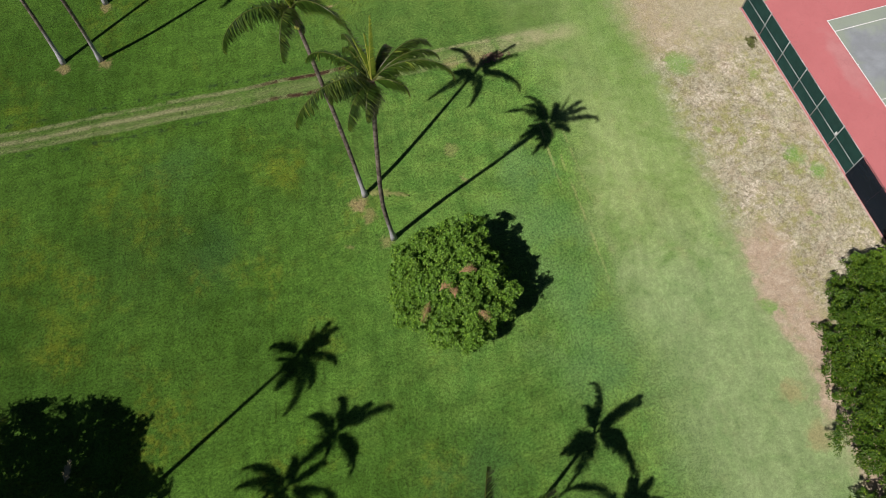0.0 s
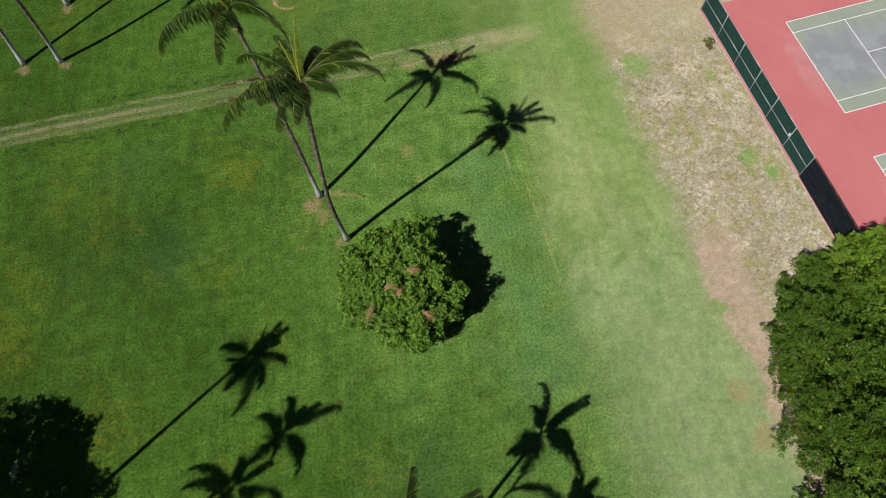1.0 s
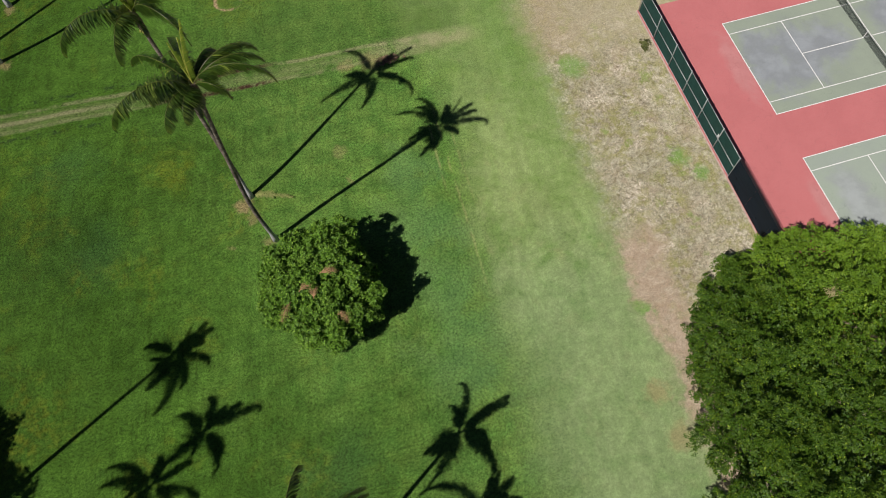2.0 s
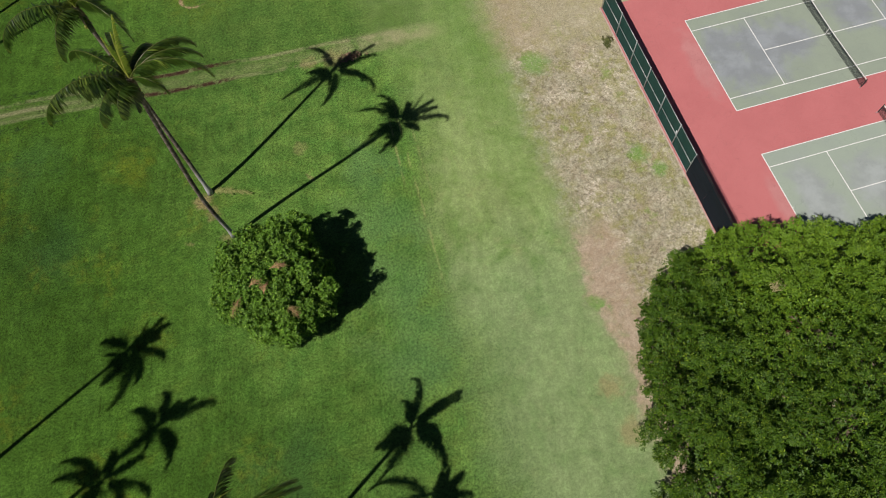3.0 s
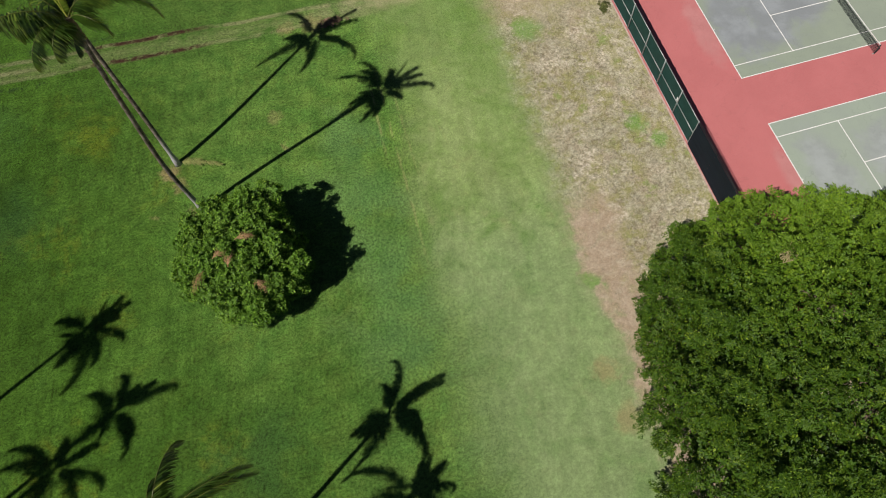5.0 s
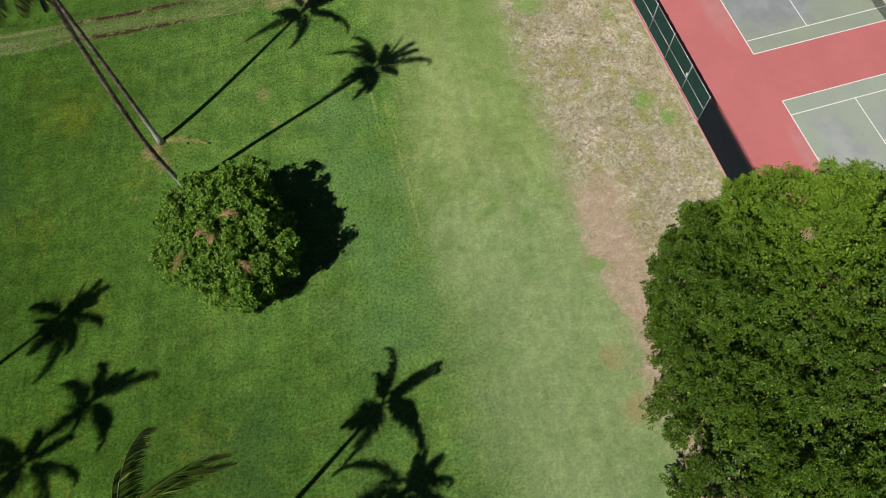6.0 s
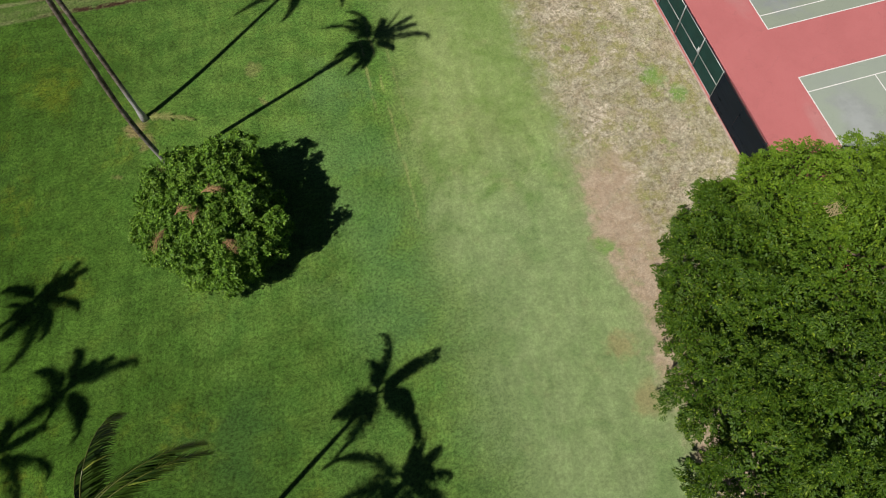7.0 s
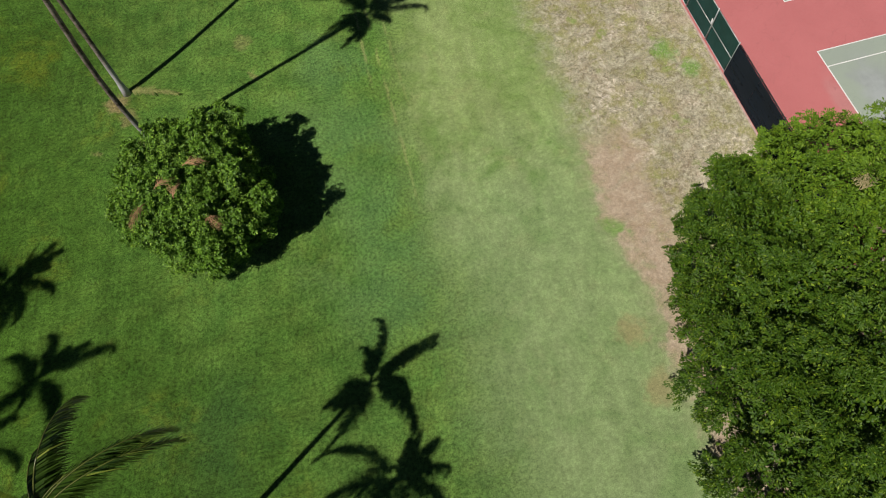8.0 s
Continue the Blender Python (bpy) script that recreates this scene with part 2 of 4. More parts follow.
    for cx, cy, r in ((-10.2, -1.5, 1.2), (-15.6, 10.5, 1.7), (-9.0, -3.5, 1.0), (-18.7, -13.6, 0.8)):
        soft0 = a.math("MULTIPLY", a.math("SUBTRACT", a.noise(0.9, 4.0, 0.7), 0.5), 2.4)
        c = a.mix(a.math("MULTIPLY", near(a, cx, cy, r * 0.3, r * 1.1, a.math("ADD", x, soft0), a.math("SUBTRACT", y, soft0)), 0.75), c, (0.15, 0.29, 0.06))
    # two ruts of a track across the lawn
    line = a.math("SUBTRACT", y, a.math("SUBTRACT", 15.6, a.math("MULTIPLY", x, 0.0610)))
    line = a.math("ADD", line, a.math("MULTIPLY", a.math("SUBTRACT", a.noise(0.22, 2.0), 0.5), 0.6))
    worn = a.step(a.noise(0.5, 5.0, 0.7), 0.3, 0.55)
    band = a.math("MULTIPLY", a.step(a.math("ABSOLUTE", a.math("ADD", line, 0.15)), 1.1, 0.2), a.math("MULTIPLY", worn, 0.55))
    c = a.mix(a.math("MULTIPLY", band, a.step(x, -20.0, -30.0)), c, (0.185, 0.225, 0.085))
    for side, show in ((-0.95, 0.5), (-0.08, 0.9), (0.95, 0.7)):
        rut = a.math("MULTIPLY", a.step(a.math("ABSOLUTE", a.math("SUBTRACT", line, side)), 0.34, 0.08), a.step(x, -24.0, -32.0))
        if side == -0.08:
            rut = a.math("MULTIPLY", rut, a.math("SUBTRACT", 1.0, a.math("MULTIPLY", a.step(x, -62.0, -55.0), 0.85)))
        c = a.mix(a.math("MULTIPLY", rut, a.math("MULTIPLY", worn, show)), c, (0.265, 0.265, 0.135))
        if side == -0.08:
            continue
        wet = a.math("MULTIPLY", rut, a.math("MULTIPLY", a.step(x, -56.0, -51.0), a.step(x, -41.5, -44.5)))
        c = a.mix(a.math("MULTIPLY", wet, a.step(a.noise(0.9, 5.0, 0.7), 0.40, 0.54)), c, (0.060, 0.030, 0.020))
        verge = a.math("MULTIPLY", a.step(a.math("ABSOLUTE", a.math("SUBTRACT", line, side * 2.0)), 0.4, 0.05), a.step(a.noise(1.2, 4.0, 0.7), 0.48, 0.60))
        c = a.mix(a.math("MULTIPLY", verge, a.math("MULTIPLY", a.step(x, -46.0, -54.0), 0.75)), c, (0.028, 0.055, 0.02))
    # the track peters out in a smear of sand
    sand = a.math("MULTIPLY", a.step(a.math("ABSOLUTE", a.math("SUBTRACT", line, 0.3)), 1.5, 0.2), a.math("MULTIPLY", a.step(x, -35.0, -29.0), a.step(x, -21.5, -26.0)))
    c = a.mix(a.math("MULTIPLY", sand, a.math("MULTIPLY", a.step(a.noise(0.6, 5.0, 0.7), 0.28, 0.6), 0.6)), c, (0.38, 0.345, 0.205))
    # bare soil round the palms, and other scuffs
    soft = a.math("MULTIPLY", a.math("SUBTRACT", a.noise(1.6, 4.0, 0.65), 0.5), 1.8)
    sx, sy = a.math("ADD", x, soft), a.math("ADD", y, a.math("MULTIPLY", a.math("SUBTRACT", patch, 0.5), 2.2))
    for cx, cy, r, amount in ((-47.7, 4.9, 1.1, 0.75), (-47.0, 3.6, 0.9, 0.45), (-46.2, 0.9, 0.9, 0.45), (-71.0, 27.3, 0.8, 0.6), (-67.2, 26.8, 0.8, 0.6), (-66.4, 33.8, 0.8, 0.55),
                              (-49.3, 1.2, 0.5, 0.35), (-38.6, 7.9, 0.9, 0.3), (-38.3, 4.6, 0.5, 0.4), (-33.5, 16.6, 1.5, 0.45), (-36.0, 16.9, 1.0, 0.4), (-20.0, -23.6, 1.5, 0.5), (-20.3, -20.0, 1.3, 0.5)):
        c = a.mix(a.math("MULTIPLY", near(a, cx, cy, r * 0.3, r, sx, sy), amount), c, (0.34, 0.25, 0.13))
    # a ring of bare soil round a low bed
    dist = a.math("SQRT", a.math("ADD", a.math("POWER", a.math("ADD", x, 45.3), 2.0), a.math("POWER", a.math("SUBTRACT", y, 28.4), 2.0)))
    ring = a.step(a.math("ABSOLUTE", a.math("SUBTRACT", a.math("ADD", dist, a.math("MULTIPLY", soft, 0.3)), 1.25)), 0.28, 0.05)
    c = a.mix(a.math("MULTIPLY", ring, a.step(a.noise(0.7, 2.0), 0.4, 0.55)), c, (0.36, 0.27, 0.15))
    # blades
    g = a.math("ADD", a.math("ADD", a.math("MULTIPLY", grain, 0.48), a.math("MULTIPLY", blade, 0.28)), a.math("MULTIPLY", clump, 0.36))
    deep = a.math("SUBTRACT", 1.0, a.math("MULTIPLY", a.math("MAXIMUM", a.math("MULTIPLY", pale, 1.0), dry), 0.58))
    c = a.scale(c, a.math("ADD", 1.0, a.math("MULTIPLY", a.math("SUBTRACT", a.step(g, 0.46, 0.66, False), 0.5), a.math("MULTIPLY", deep, 1.6))))
    a.bump(g, 0.6, 0.08)
    a.bsdf.inputs["Diffuse Roughness"].default_value = 1.0
    return a.finish(c, 0.95, 0.08)


def court_material(name, base, low, stain, amount, seed, blots=()):
    """Painted asphalt. blots: (x, y, half-width, half-length) of broad grey damp stains."""
    a = Mat(name)
    x, y, z = a.axes()
    v = a.vec(a.math("ADD", x, seed), y)
    c = a.mix(a.step(a.noise(0.28, 4.0, 0.6, v), 0.35, 0.7), base, low)
    rag = a.math("MULTIPLY", a.math("SUBTRACT", a.noise(0.45, 5.0, 0.62, v, 0.6), 0.5), 1.7)
    if blots:
        mask = None
        for bx, by, hw, hl in blots:
            u = a.math("POWER", a.math("DIVIDE", a.math("SUBTRACT", x, bx), hw), 2.0)
            w = a.math("POWER", a.math("DIVIDE", a.math("SUBTRACT", y, by), hl), 2.0)
            k = a.step(a.math("ADD", a.math("SQRT", a.math("ADD", u, w)), rag), 1.2, 0.45)
            mask = k if mask is None else a.math("MAXIMUM", mask, k)
        tone = a.mix(a.step(a.noise(0.5, 4.0, 0.6, v), 0.4, 0.66), stain, tuple(q * 1.3 for q in stain))
        c = a.mix(a.math("MULTIPLY", mask, amount), c, tone)
    else:
        c = a.mix(a.math("MULTIPLY", a.step(a.noise(0.2, 5.0, 0.62, v, 0.5), 0.44, 0.62), amount), c, stain)
    c = a.mix(a.math("MULTIPLY", a.step(a.noise(2.2, 5.0, 0.7, v), 0.52, 0.8), 0.25), c, tuple(k * 0.7 for k in base))
    crack = a.math("ABSOLUTE", a.math("SUBTRACT", a.noise(0.22, 3.0, 0.6, a.vec(a.math("ADD", x, seed * 2.0), y)), 0.5))
    c = a.mix(a.math("MULTIPLY", a.step(crack, 0.004, 0.0), 0.25), c, tuple(k * 0.55 for k in base))
    c = a.mix(a.math("MULTIPLY", a.step(a.noise(55.0, 2.0, 0.6), 0.3, 0.8), 0.10), c, (0.75, 0.72, 0.66))
    a.bump(a.noise(80.0, 2.0), 0.2, 0.01)
    return a.finish(c, 0.82, 0.25)


def plain(name, base, vary=0.35, scale=6.0, rough=0.7, spec=0.3, metal=0.0, bump=0.0, stretch=None):
    a = Mat(name)
    v = None
    if stretch:
        x, y, z = a.axes()
        v = a.vec(a.math("MULTIPLY", x, stretch[0]), a.math("MULTIPLY", y, stretch[1]), a.math("MULTIPLY", z, stretch[2]))
    n = a.noise(scale, 4.0, 0.6, v)
    c = a.mix(a.step(n, 0.3, 0.7), tuple(k * (1 - vary) for k in base), base)
    c = a.mix(a.math("MULTIPLY", a.step(a.noise(scale * 6, 3.0), 0.4, 0.75), vary * 0.6), c, tuple(min(1, k * 1.35) for k in base))
    if bump:
        a.bump(n, bump, 0.04)
    return a.finish(c, rough, spec, metal)


def leaf_material(name, dark, light, tip, translucent=0.3, rough=0.42, spec=0.4, wide=0.5, pale_y=None, spread=1.0):
    a = Mat(name)
    geo = a.t.nodes.new("ShaderNodeNewGeometry")
    rnd = geo.outputs["Random Per Island"]
    c = a.mix(a.math("ADD", 0.5 - 0.5 * spread, a.math("MULTIPLY", rnd, spread)), dark, light)
    c = a.mix(a.math("MULTIPLY", a.step(a.noise(wide, 4.0, 0.65), 0.42, 0.68), 0.6), c, a.mix(a.math("POWER", rnd, 1.5), dark, tip))
    if pale_y:
        # lighter, yellower leaf colour towards +x and +y of the crown, darker over the rest
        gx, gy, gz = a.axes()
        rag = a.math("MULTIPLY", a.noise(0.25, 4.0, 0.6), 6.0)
        pale_side = a.math("MULTIPLY", a.step(a.math("ADD", gy, rag), pale_y[0], pale_y[1]), a.step(a.math("ADD", gx, rag), -11.5, -6.0))
        c = a.mix(a.math("MULTIPLY", pale_side, 0.18), c, tip)
        c = a.scale(c, a.math("ADD", 0.68, a.math("MULTIPLY", pale_side, 0.46)))
    c = a.mix(a.math("MULTIPLY", a.step(rnd, 0.93, 0.98), spread * spread), c, tip)
    a.finish(c, rough, spec)
    tr = a.t.nodes.new("ShaderNodeBsdfTranslucent")
    a.t.links.new(a.mix(0.5, c, tip), tr.inputs["Color"])
    ms = a.t.nodes.new("ShaderNodeMixShader")
    ms.inputs[0].default_value = translucent
    a.t.links.new(a.bsdf.outputs[0], ms.inputs[1])
    a.t.links.new(tr.outputs[0], ms.inputs[2])
    a.t.links.new(ms.outputs[0], a.out.inputs["Surface"])
    return a.m


def palm_trunk_material():
    a = Mat("palm_trunk")
    x, y, z = a.axes()
    rings = a.math("SINE", a.math("ADD", a.math("MULTIPLY", z, 42.0), a.math("MULTIPLY", a.noise(2.0, 3.0), 5.0)))
    c = a.mix(a.step(a.noise(3.0, 4.0, 0.65), 0.35, 0.7), (0.090, 0.072, 0.052), (0.30, 0.25, 0.20))
    # grey lichen on the lower trunk
    lichen = a.step(a.math("ADD", z, a.math("MULTIPLY", a.math("SUBTRACT", a.noise(1.3, 4.0), 0.5), 4.0)), 4.6, 0.8)
    c = a.mix(a.math("MULTIPLY", lichen, 0.8), c, a.mix(a.noise(5.0, 4.0, 0.7), (0.36, 0.355, 0.36), (0.74, 0.74, 0.76)))
    c = a.mix(a.math("MULTIPLY", a.step(rings, 0.2, 0.95), 0.2), c, (0.05, 0.035, 0.03))
    a.bump(rings, 0.3, 0.015)
    return a.finish(c, 0.85, 0.2)


M_GROUND = ground_material()
M_RED = court_material("court_red", (0.555, 0.163, 0.166), (0.515, 0.147, 0.150), (0.47, 0.30, 0.285), 0.3, 0.0,
                       ((-0.8, 6.0, 1.2, 4.2), (-0.4, -9.5, 0.9, 3.0), (-5.6, 9.0, 0.8, 1.6)))
M_COURT_A = court_material("court_grey_green", (0.30, 0.355, 0.275), (0.275, 0.325, 0.26), (0.235, 0.255, 0.285), 0.85, 11.0,
                           ((2.2, 5.2, 2.6, 4.6), (5.2, 5.6, 3.2, 4.0), (8.2, 6.0, 2.8, 3.2), (15.8, 7.6, 2.6, 2.6), (20.0, 5.0, 3.2, 3.6)))
M_COURT_B = court_material("court_pale_green", (0.335, 0.40, 0.325), (0.315, 0.37, 0.315), (0.30, 0.325, 0.335), 0.75, 43.0,
                           ((2.5, -10.2, 2.0, 4.0), (8.2, -10.0, 3.0, 3.0), (17.0, -9.0, 3.0, 3.5)))
M_LINE = plain("line_paint", (0.86, 0.86, 0.83), 0.12, 3.0, 0.7)
M_SCREEN = plain("green_windscreen", (0.017, 0.068, 0.056), 0.3, 1.2, 0.65, 0.3)
M_SCREEN_DARK = plain("navy_windscreen", (0.009, 0.017, 0.027), 0.45, 1.5, 0.6, 0.25, stretch=(1.0, 0.15, 2.0))
for woven in (M_SCREEN, M_SCREEN_DARK):
    nt = woven.node_tree
    gap = nt.nodes.new("ShaderNodeBsdfTransparent")
    blend = nt.nodes.new("ShaderNodeMixShader")
    blend.inputs[0].default_value = 0.12
    nt.links.new(nt.nodes["Principled BSDF"].outputs[0], blend.inputs[1])
    nt.links.new(gap.outputs[0], blend.inputs[2])
    nt.links.new(blend.outputs[0], nt.nodes["Material Output"].inputs["Surface"])
M_STEEL = plain("galvanised_steel", (0.55, 0.57, 0.56), 0.2, 8.0, 0.45, 0.5, 0.5)
M_NET = plain("net_cord", (0.03, 0.035, 0.035), 0.3, 8.0, 0.8)
M_TAPE = plain("net_tape", (0.75, 0.75, 0.72), 0.15, 6.0, 0.7)
M_POST = plain("dark_post", (0.035, 0.05, 0.045), 0.3, 6.0, 0.5)
M_SIGN = plain("sign_board", (0.8, 0.8, 0.78), 0.08, 6.0, 0.5)
M_TRUNK = palm_trunk_material()
M_FROND = leaf_material("palm_leaf", (0.009, 0.026, 0.004), (0.066, 0.132, 0.015), (0.280, 0.350, 0.055), 0.1, 0.34, 0.55)
M_FROND_Y = leaf_material("palm_leaf_young", (0.10, 0.19, 0.02), (0.26, 0.34, 0.035), (0.44, 0.48, 0.06), 0.25, 0.5, 0.25)
M_RACHIS = plain("palm_rib", (0.42, 0.44, 0.07), 0.3, 4.0, 0.45, 0.4)
M_RIB = plain("green_palm_rib", (0.12, 0.14, 0.028), 0.4, 3.0, 0.45, 0.4)
M_DEAD = plain("dry_frond", (0.46, 0.27, 0.14), 0.45, 5.0, 0.8, 0.2)
M_DEAD_PALE = plain("pale_dry_frond", (0.46, 0.40, 0.20), 0.45, 5.0, 0.8, 0.2)
M_FALLEN = plain("yellowed_frond", (0.29, 0.32, 0.10), 0.5, 5.0, 0.8, 0.2)
M_BARK = plain("bark", (0.20, 0.15, 0.11), 0.5, 3.0, 0.9, 0.2, bump=0.6)
M_LEAF_ROUND = leaf_material("broad_leaf", (0.046, 0.112, 0.009), (0.160, 0.322, 0.030), (0.260, 0.420, 0.048), 0.12, 0.5, 0.25)
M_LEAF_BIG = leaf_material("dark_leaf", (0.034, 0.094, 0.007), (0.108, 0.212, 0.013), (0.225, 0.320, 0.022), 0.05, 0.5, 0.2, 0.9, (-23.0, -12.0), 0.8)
M_LEAF_WEED = leaf_material("weed_leaf", (0.10, 0.13, 0.04), (0.18, 0.19, 0.06), (0.26, 0.24, 0.10), 0.2, 0.6, 0.3)


# ---- building helpers ----
def mesh_object(name, verts, faces, material, parent=None, smooth=False):
    me = bpy.data.meshes.new(name)
    me.from_pydata([tuple(v) for v in verts], [], [tuple(f) for f in faces])
    me.materials.append(material)
    if smooth:
        me.polygons.foreach_set("use_smooth", [True] * len(me.polygons))
    me.update()
    ob = new(name, me)
    ob.parent = parent
    return ob


def part(name, bm, material, parent, label=""):
    me = bpy.data.meshes.new(name)
    bm.to_mesh(me)
    bm.free()
    me.materials.append(material)
    ob = new(name, me)
    ob.parent = parent
    if label:
        ob["label"] = label
    return ob


def box(bm, x0, x1, y0, y1, z0, z1, bevel=0.0):
    made = bmesh.ops.create_cube(bm, size=1.0)["verts"]
    bmesh.ops.transform(bm, verts=made, matrix=Matrix.Translation(((x0 + x1) / 2, (y0 + y1) / 2, (z0 + z1) / 2)) @ Matrix.Diagonal((x1 - x0, y1 - y0, z1 - z0, 1)))
    if bevel:
        edges = list({e for v in made for e in v.link_edges})
        bmesh.ops.bevel(bm, geom=edges, offset=bevel, segments=1, affect="EDGES")
    return bm


def tube_data(points, radii, sides=8, wobble=0.0, rnd=None):
    """A closed tapered tube along points."""
    verts, faces = [], []
    n = len(points)
    up = Vector((0.31, 0.93, 0.17))
    for i, p in enumerate(points):
        d = (Vector(points[min(i + 1, n - 1)]) - Vector(points[max(i - 1, 0)])).normalized()
        s = d.cross(up).normalized()
        q = s.cross(d)
        for k in range(sides):
            a = 2 * math.pi * k / sides
            r = radii[i] * (1 + (rnd.uniform(-wobble, wobble) if rnd else 0))
            verts.append(Vector(p) + (s * math.cos(a) + q * math.sin(a)) * r)
    for i in range(n - 1):
        for k in range(sides):
            faces.append((i * sides + k, i * sides + (k + 1) % sides, (i + 1) * sides + (k + 1) % sides, (i + 1) * sides + k))
    faces.append(tuple(range(sides))[::-1])
    faces.append(tuple((n - 1) * sides + k for k in range(sides)))
    return verts, faces


def spline(ctrl, steps):
    """Points along a smooth curve through the control points."""
    c = [Vector(p) for p in ctrl]
    c = [2 * c[0] - c[1], *c, 2 * c[-1] - c[-2]]
    out = []
    for i in range(1, len(c) - 2):
        for s in range(steps):
            t = s / steps
            a, b, d, e = c[i - 1], c[i], c[i + 1], c[i + 2]
            out.append(0.5 * (2 * b + (d - a) * t + (2 * a - 5 * b + 4 * d - e) * t * t + (3 * b - a - 3 * d + e) * t ** 3))
    out.append(c[-2])
    return out


def thing(name, place, label, category, group=""):
    ob = new(name)
    ob.location = place
    ob.empty_display_size = 0.3
    return tagged(ob, label, category, group)


# ---- ground ----
bm = bmesh.new()
bmesh.ops.create_grid(bm, x_segments=24, y_segments=24, size=900)
ground = part("ground", bm, M_GROUND, None)
tagged(ground, "green mown park lawn drying to straw along the fence", "lawn", kind="structure")

# ---- tennis courts ----
SLAB = (-7.13, 31.0, -20.0, 15.0)
bm = bmesh.new()
box(bm, SLAB[0], SLAB[1], SLAB[2], SLAB[3], -0.1, 0.045, 0.012)
surround = part("court_surround", bm, M_RED, None)
tagged(surround, "faded red hard court surround with dusty stains", "tennis court", kind="structure")

bm = bmesh.new()
box(bm, -7.25, -7.13, -20.0, 15.0, -0.1, 0.06, 0.012)
kerb = part("kerb", bm, plain("kerb_concrete", (0.56, 0.42, 0.37), 0.3, 2.5, 0.85, 0.2), None)
tagged(kerb, "narrow pale pink concrete kerb at the court edge", "kerb", kind="structure")

L, W, SW = 23.77, 10.97, 8.23


def court(y0, material, label):
    """A doubles court with its lines; y0 is its lower sideline."""
    bm = bmesh.new()
    box(bm, 0.0, L, y0, y0 + W, 0.02, 0.049)
    field = part("playing_field", bm, material, None)
    tagged(field, label, "tennis court", kind="structure")
    z0, z1 = 0.045, 0.053
    a = (W - SW) / 2
    h = 0.042
    runs = [(-h, h, y0 - h, y0 + W + h), (L - h, L + h, y0 - h, y0 + W + h),
            (h, L - h, y0 - h, y0 + h), (h, L - h, y0 + W - h, y0 + W + h),
            (h, L - h, y0 + a - h, y0 + a + h), (h, L - h, y0 + W - a - h, y0 + W - a + h),
            (5.485 - h, 5.485 + h, y0 + a + h, y0 + W - a - h), (L - 5.485 - h, L - 5.485 + h, y0 + a + h, y0 + W - a - h),
            (5.485 + h, L - 5.485 - h, y0 + W / 2 - h, y0 + W / 2 + h), (h, 0.15, y0 + W / 2 - h, y0 + W / 2 + h)]
    for r in runs:
        bm = bmesh.new()
        box(bm, r[0], r[1], r[2], r[3], z0, z1)
        part("court_line", bm, M_LINE, field)
    return field


court(0.0, M_COURT_A, "weathered grey-green court with dark grey stains and white lines")
court(-4.81 - W, M_COURT_B, "pale grey-green court with white painted lines")


def tennis_net(y0):
    """Net across the middle of a court, sagging to the centre strap."""
    net = thing("tennis_net", (L / 2, y0 + W / 2, 0.045), "sagging black tennis net with a white headband", "tennis net", "nets of the two courts")
    half = W / 2 + 0.91

    def top(v):
        return 0.914 + 0.156 * (abs(v) / half) ** 1.4

    bm = bmesh.new()
    n = 128
    cord = 0.013
    for i in range(n + 1):
        v = -half + 2 * half * i / n
        box(bm, -cord / 2, cord / 2, v - cord / 2, v + cord / 2, 0.03, top(v) - 0.03)
    for j in range(10):
        f = 0.03 + 0.1 * j
        for i in range(32):
            v0, v1 = -half + 2 * half * i / 32, -half + 2 * half * (i + 1) / 32
            if f < top((v0 + v1) / 2) - 0.05:
                box(bm, -cord / 2, cord / 2, v0, v1, f - cord / 2, f + cord / 2)
    part("netting", bm, M_NET, net)
    bm = bmesh.new()
    for i in range(32):
        v0, v1 = -half + 2 * half * i / 32, -half + 2 * half * (i + 1) / 32
        made = box(bm, -0.022, 0.022, v0, v1, top((v0 + v1) / 2) - 0.07, top((v0 + v1) / 2) + 0.01)
    part("headband", bm, M_TAPE, net, "white canvas headband")
    bm = bmesh.new()
    box(bm, -0.026, 0.026, -0.03, 0.03, 0.0, 0.93)
    part("centre_strap", bm, M_TAPE, net, "white centre strap")
    for side in (-1, 1):
        v, f = tube_data([(0, side * (half + 0.05), -0.03), (0, side * (half + 0.05), 1.0), (0, side * (half + 0.05), 1.10)], [0.05, 0.05, 0.04], 10)
        post = mesh_object("post", v, f, M_POST, net)
        bm = bmesh.new()
        box(bm, -0.2, 0.02, side * (half + 0.05) - 0.03, side * (half + 0.05) + 0.03, 0.0, 0.05)
        part("foot_plate", bm, M_STEEL, post)
    return net


tennis_net(0.0)
tennis_net(-4.81 - W)

# ---- court fence with windscreens ----
FX, FH = -7.02, 2.94
POSTS = (-4.57, -1.52, 1.65, 4.76, 7.88, 11.3, 14.88)
fence = thing("court_fence", (FX, 5.0, 0.0), "tall steel court fence with green windscreen on its inside", "fence")


def rod(name, p0, p1, r, material, parent, sides=8):
    v, f = tube_data([Vector(p0), Vector(p0).lerp(Vector(p1), 0.5), Vector(p1)], [r, r, r], sides)
    off = parent.location
    ob = mesh_object(name, [q - off for q in v], f, material, parent, True)
    return ob


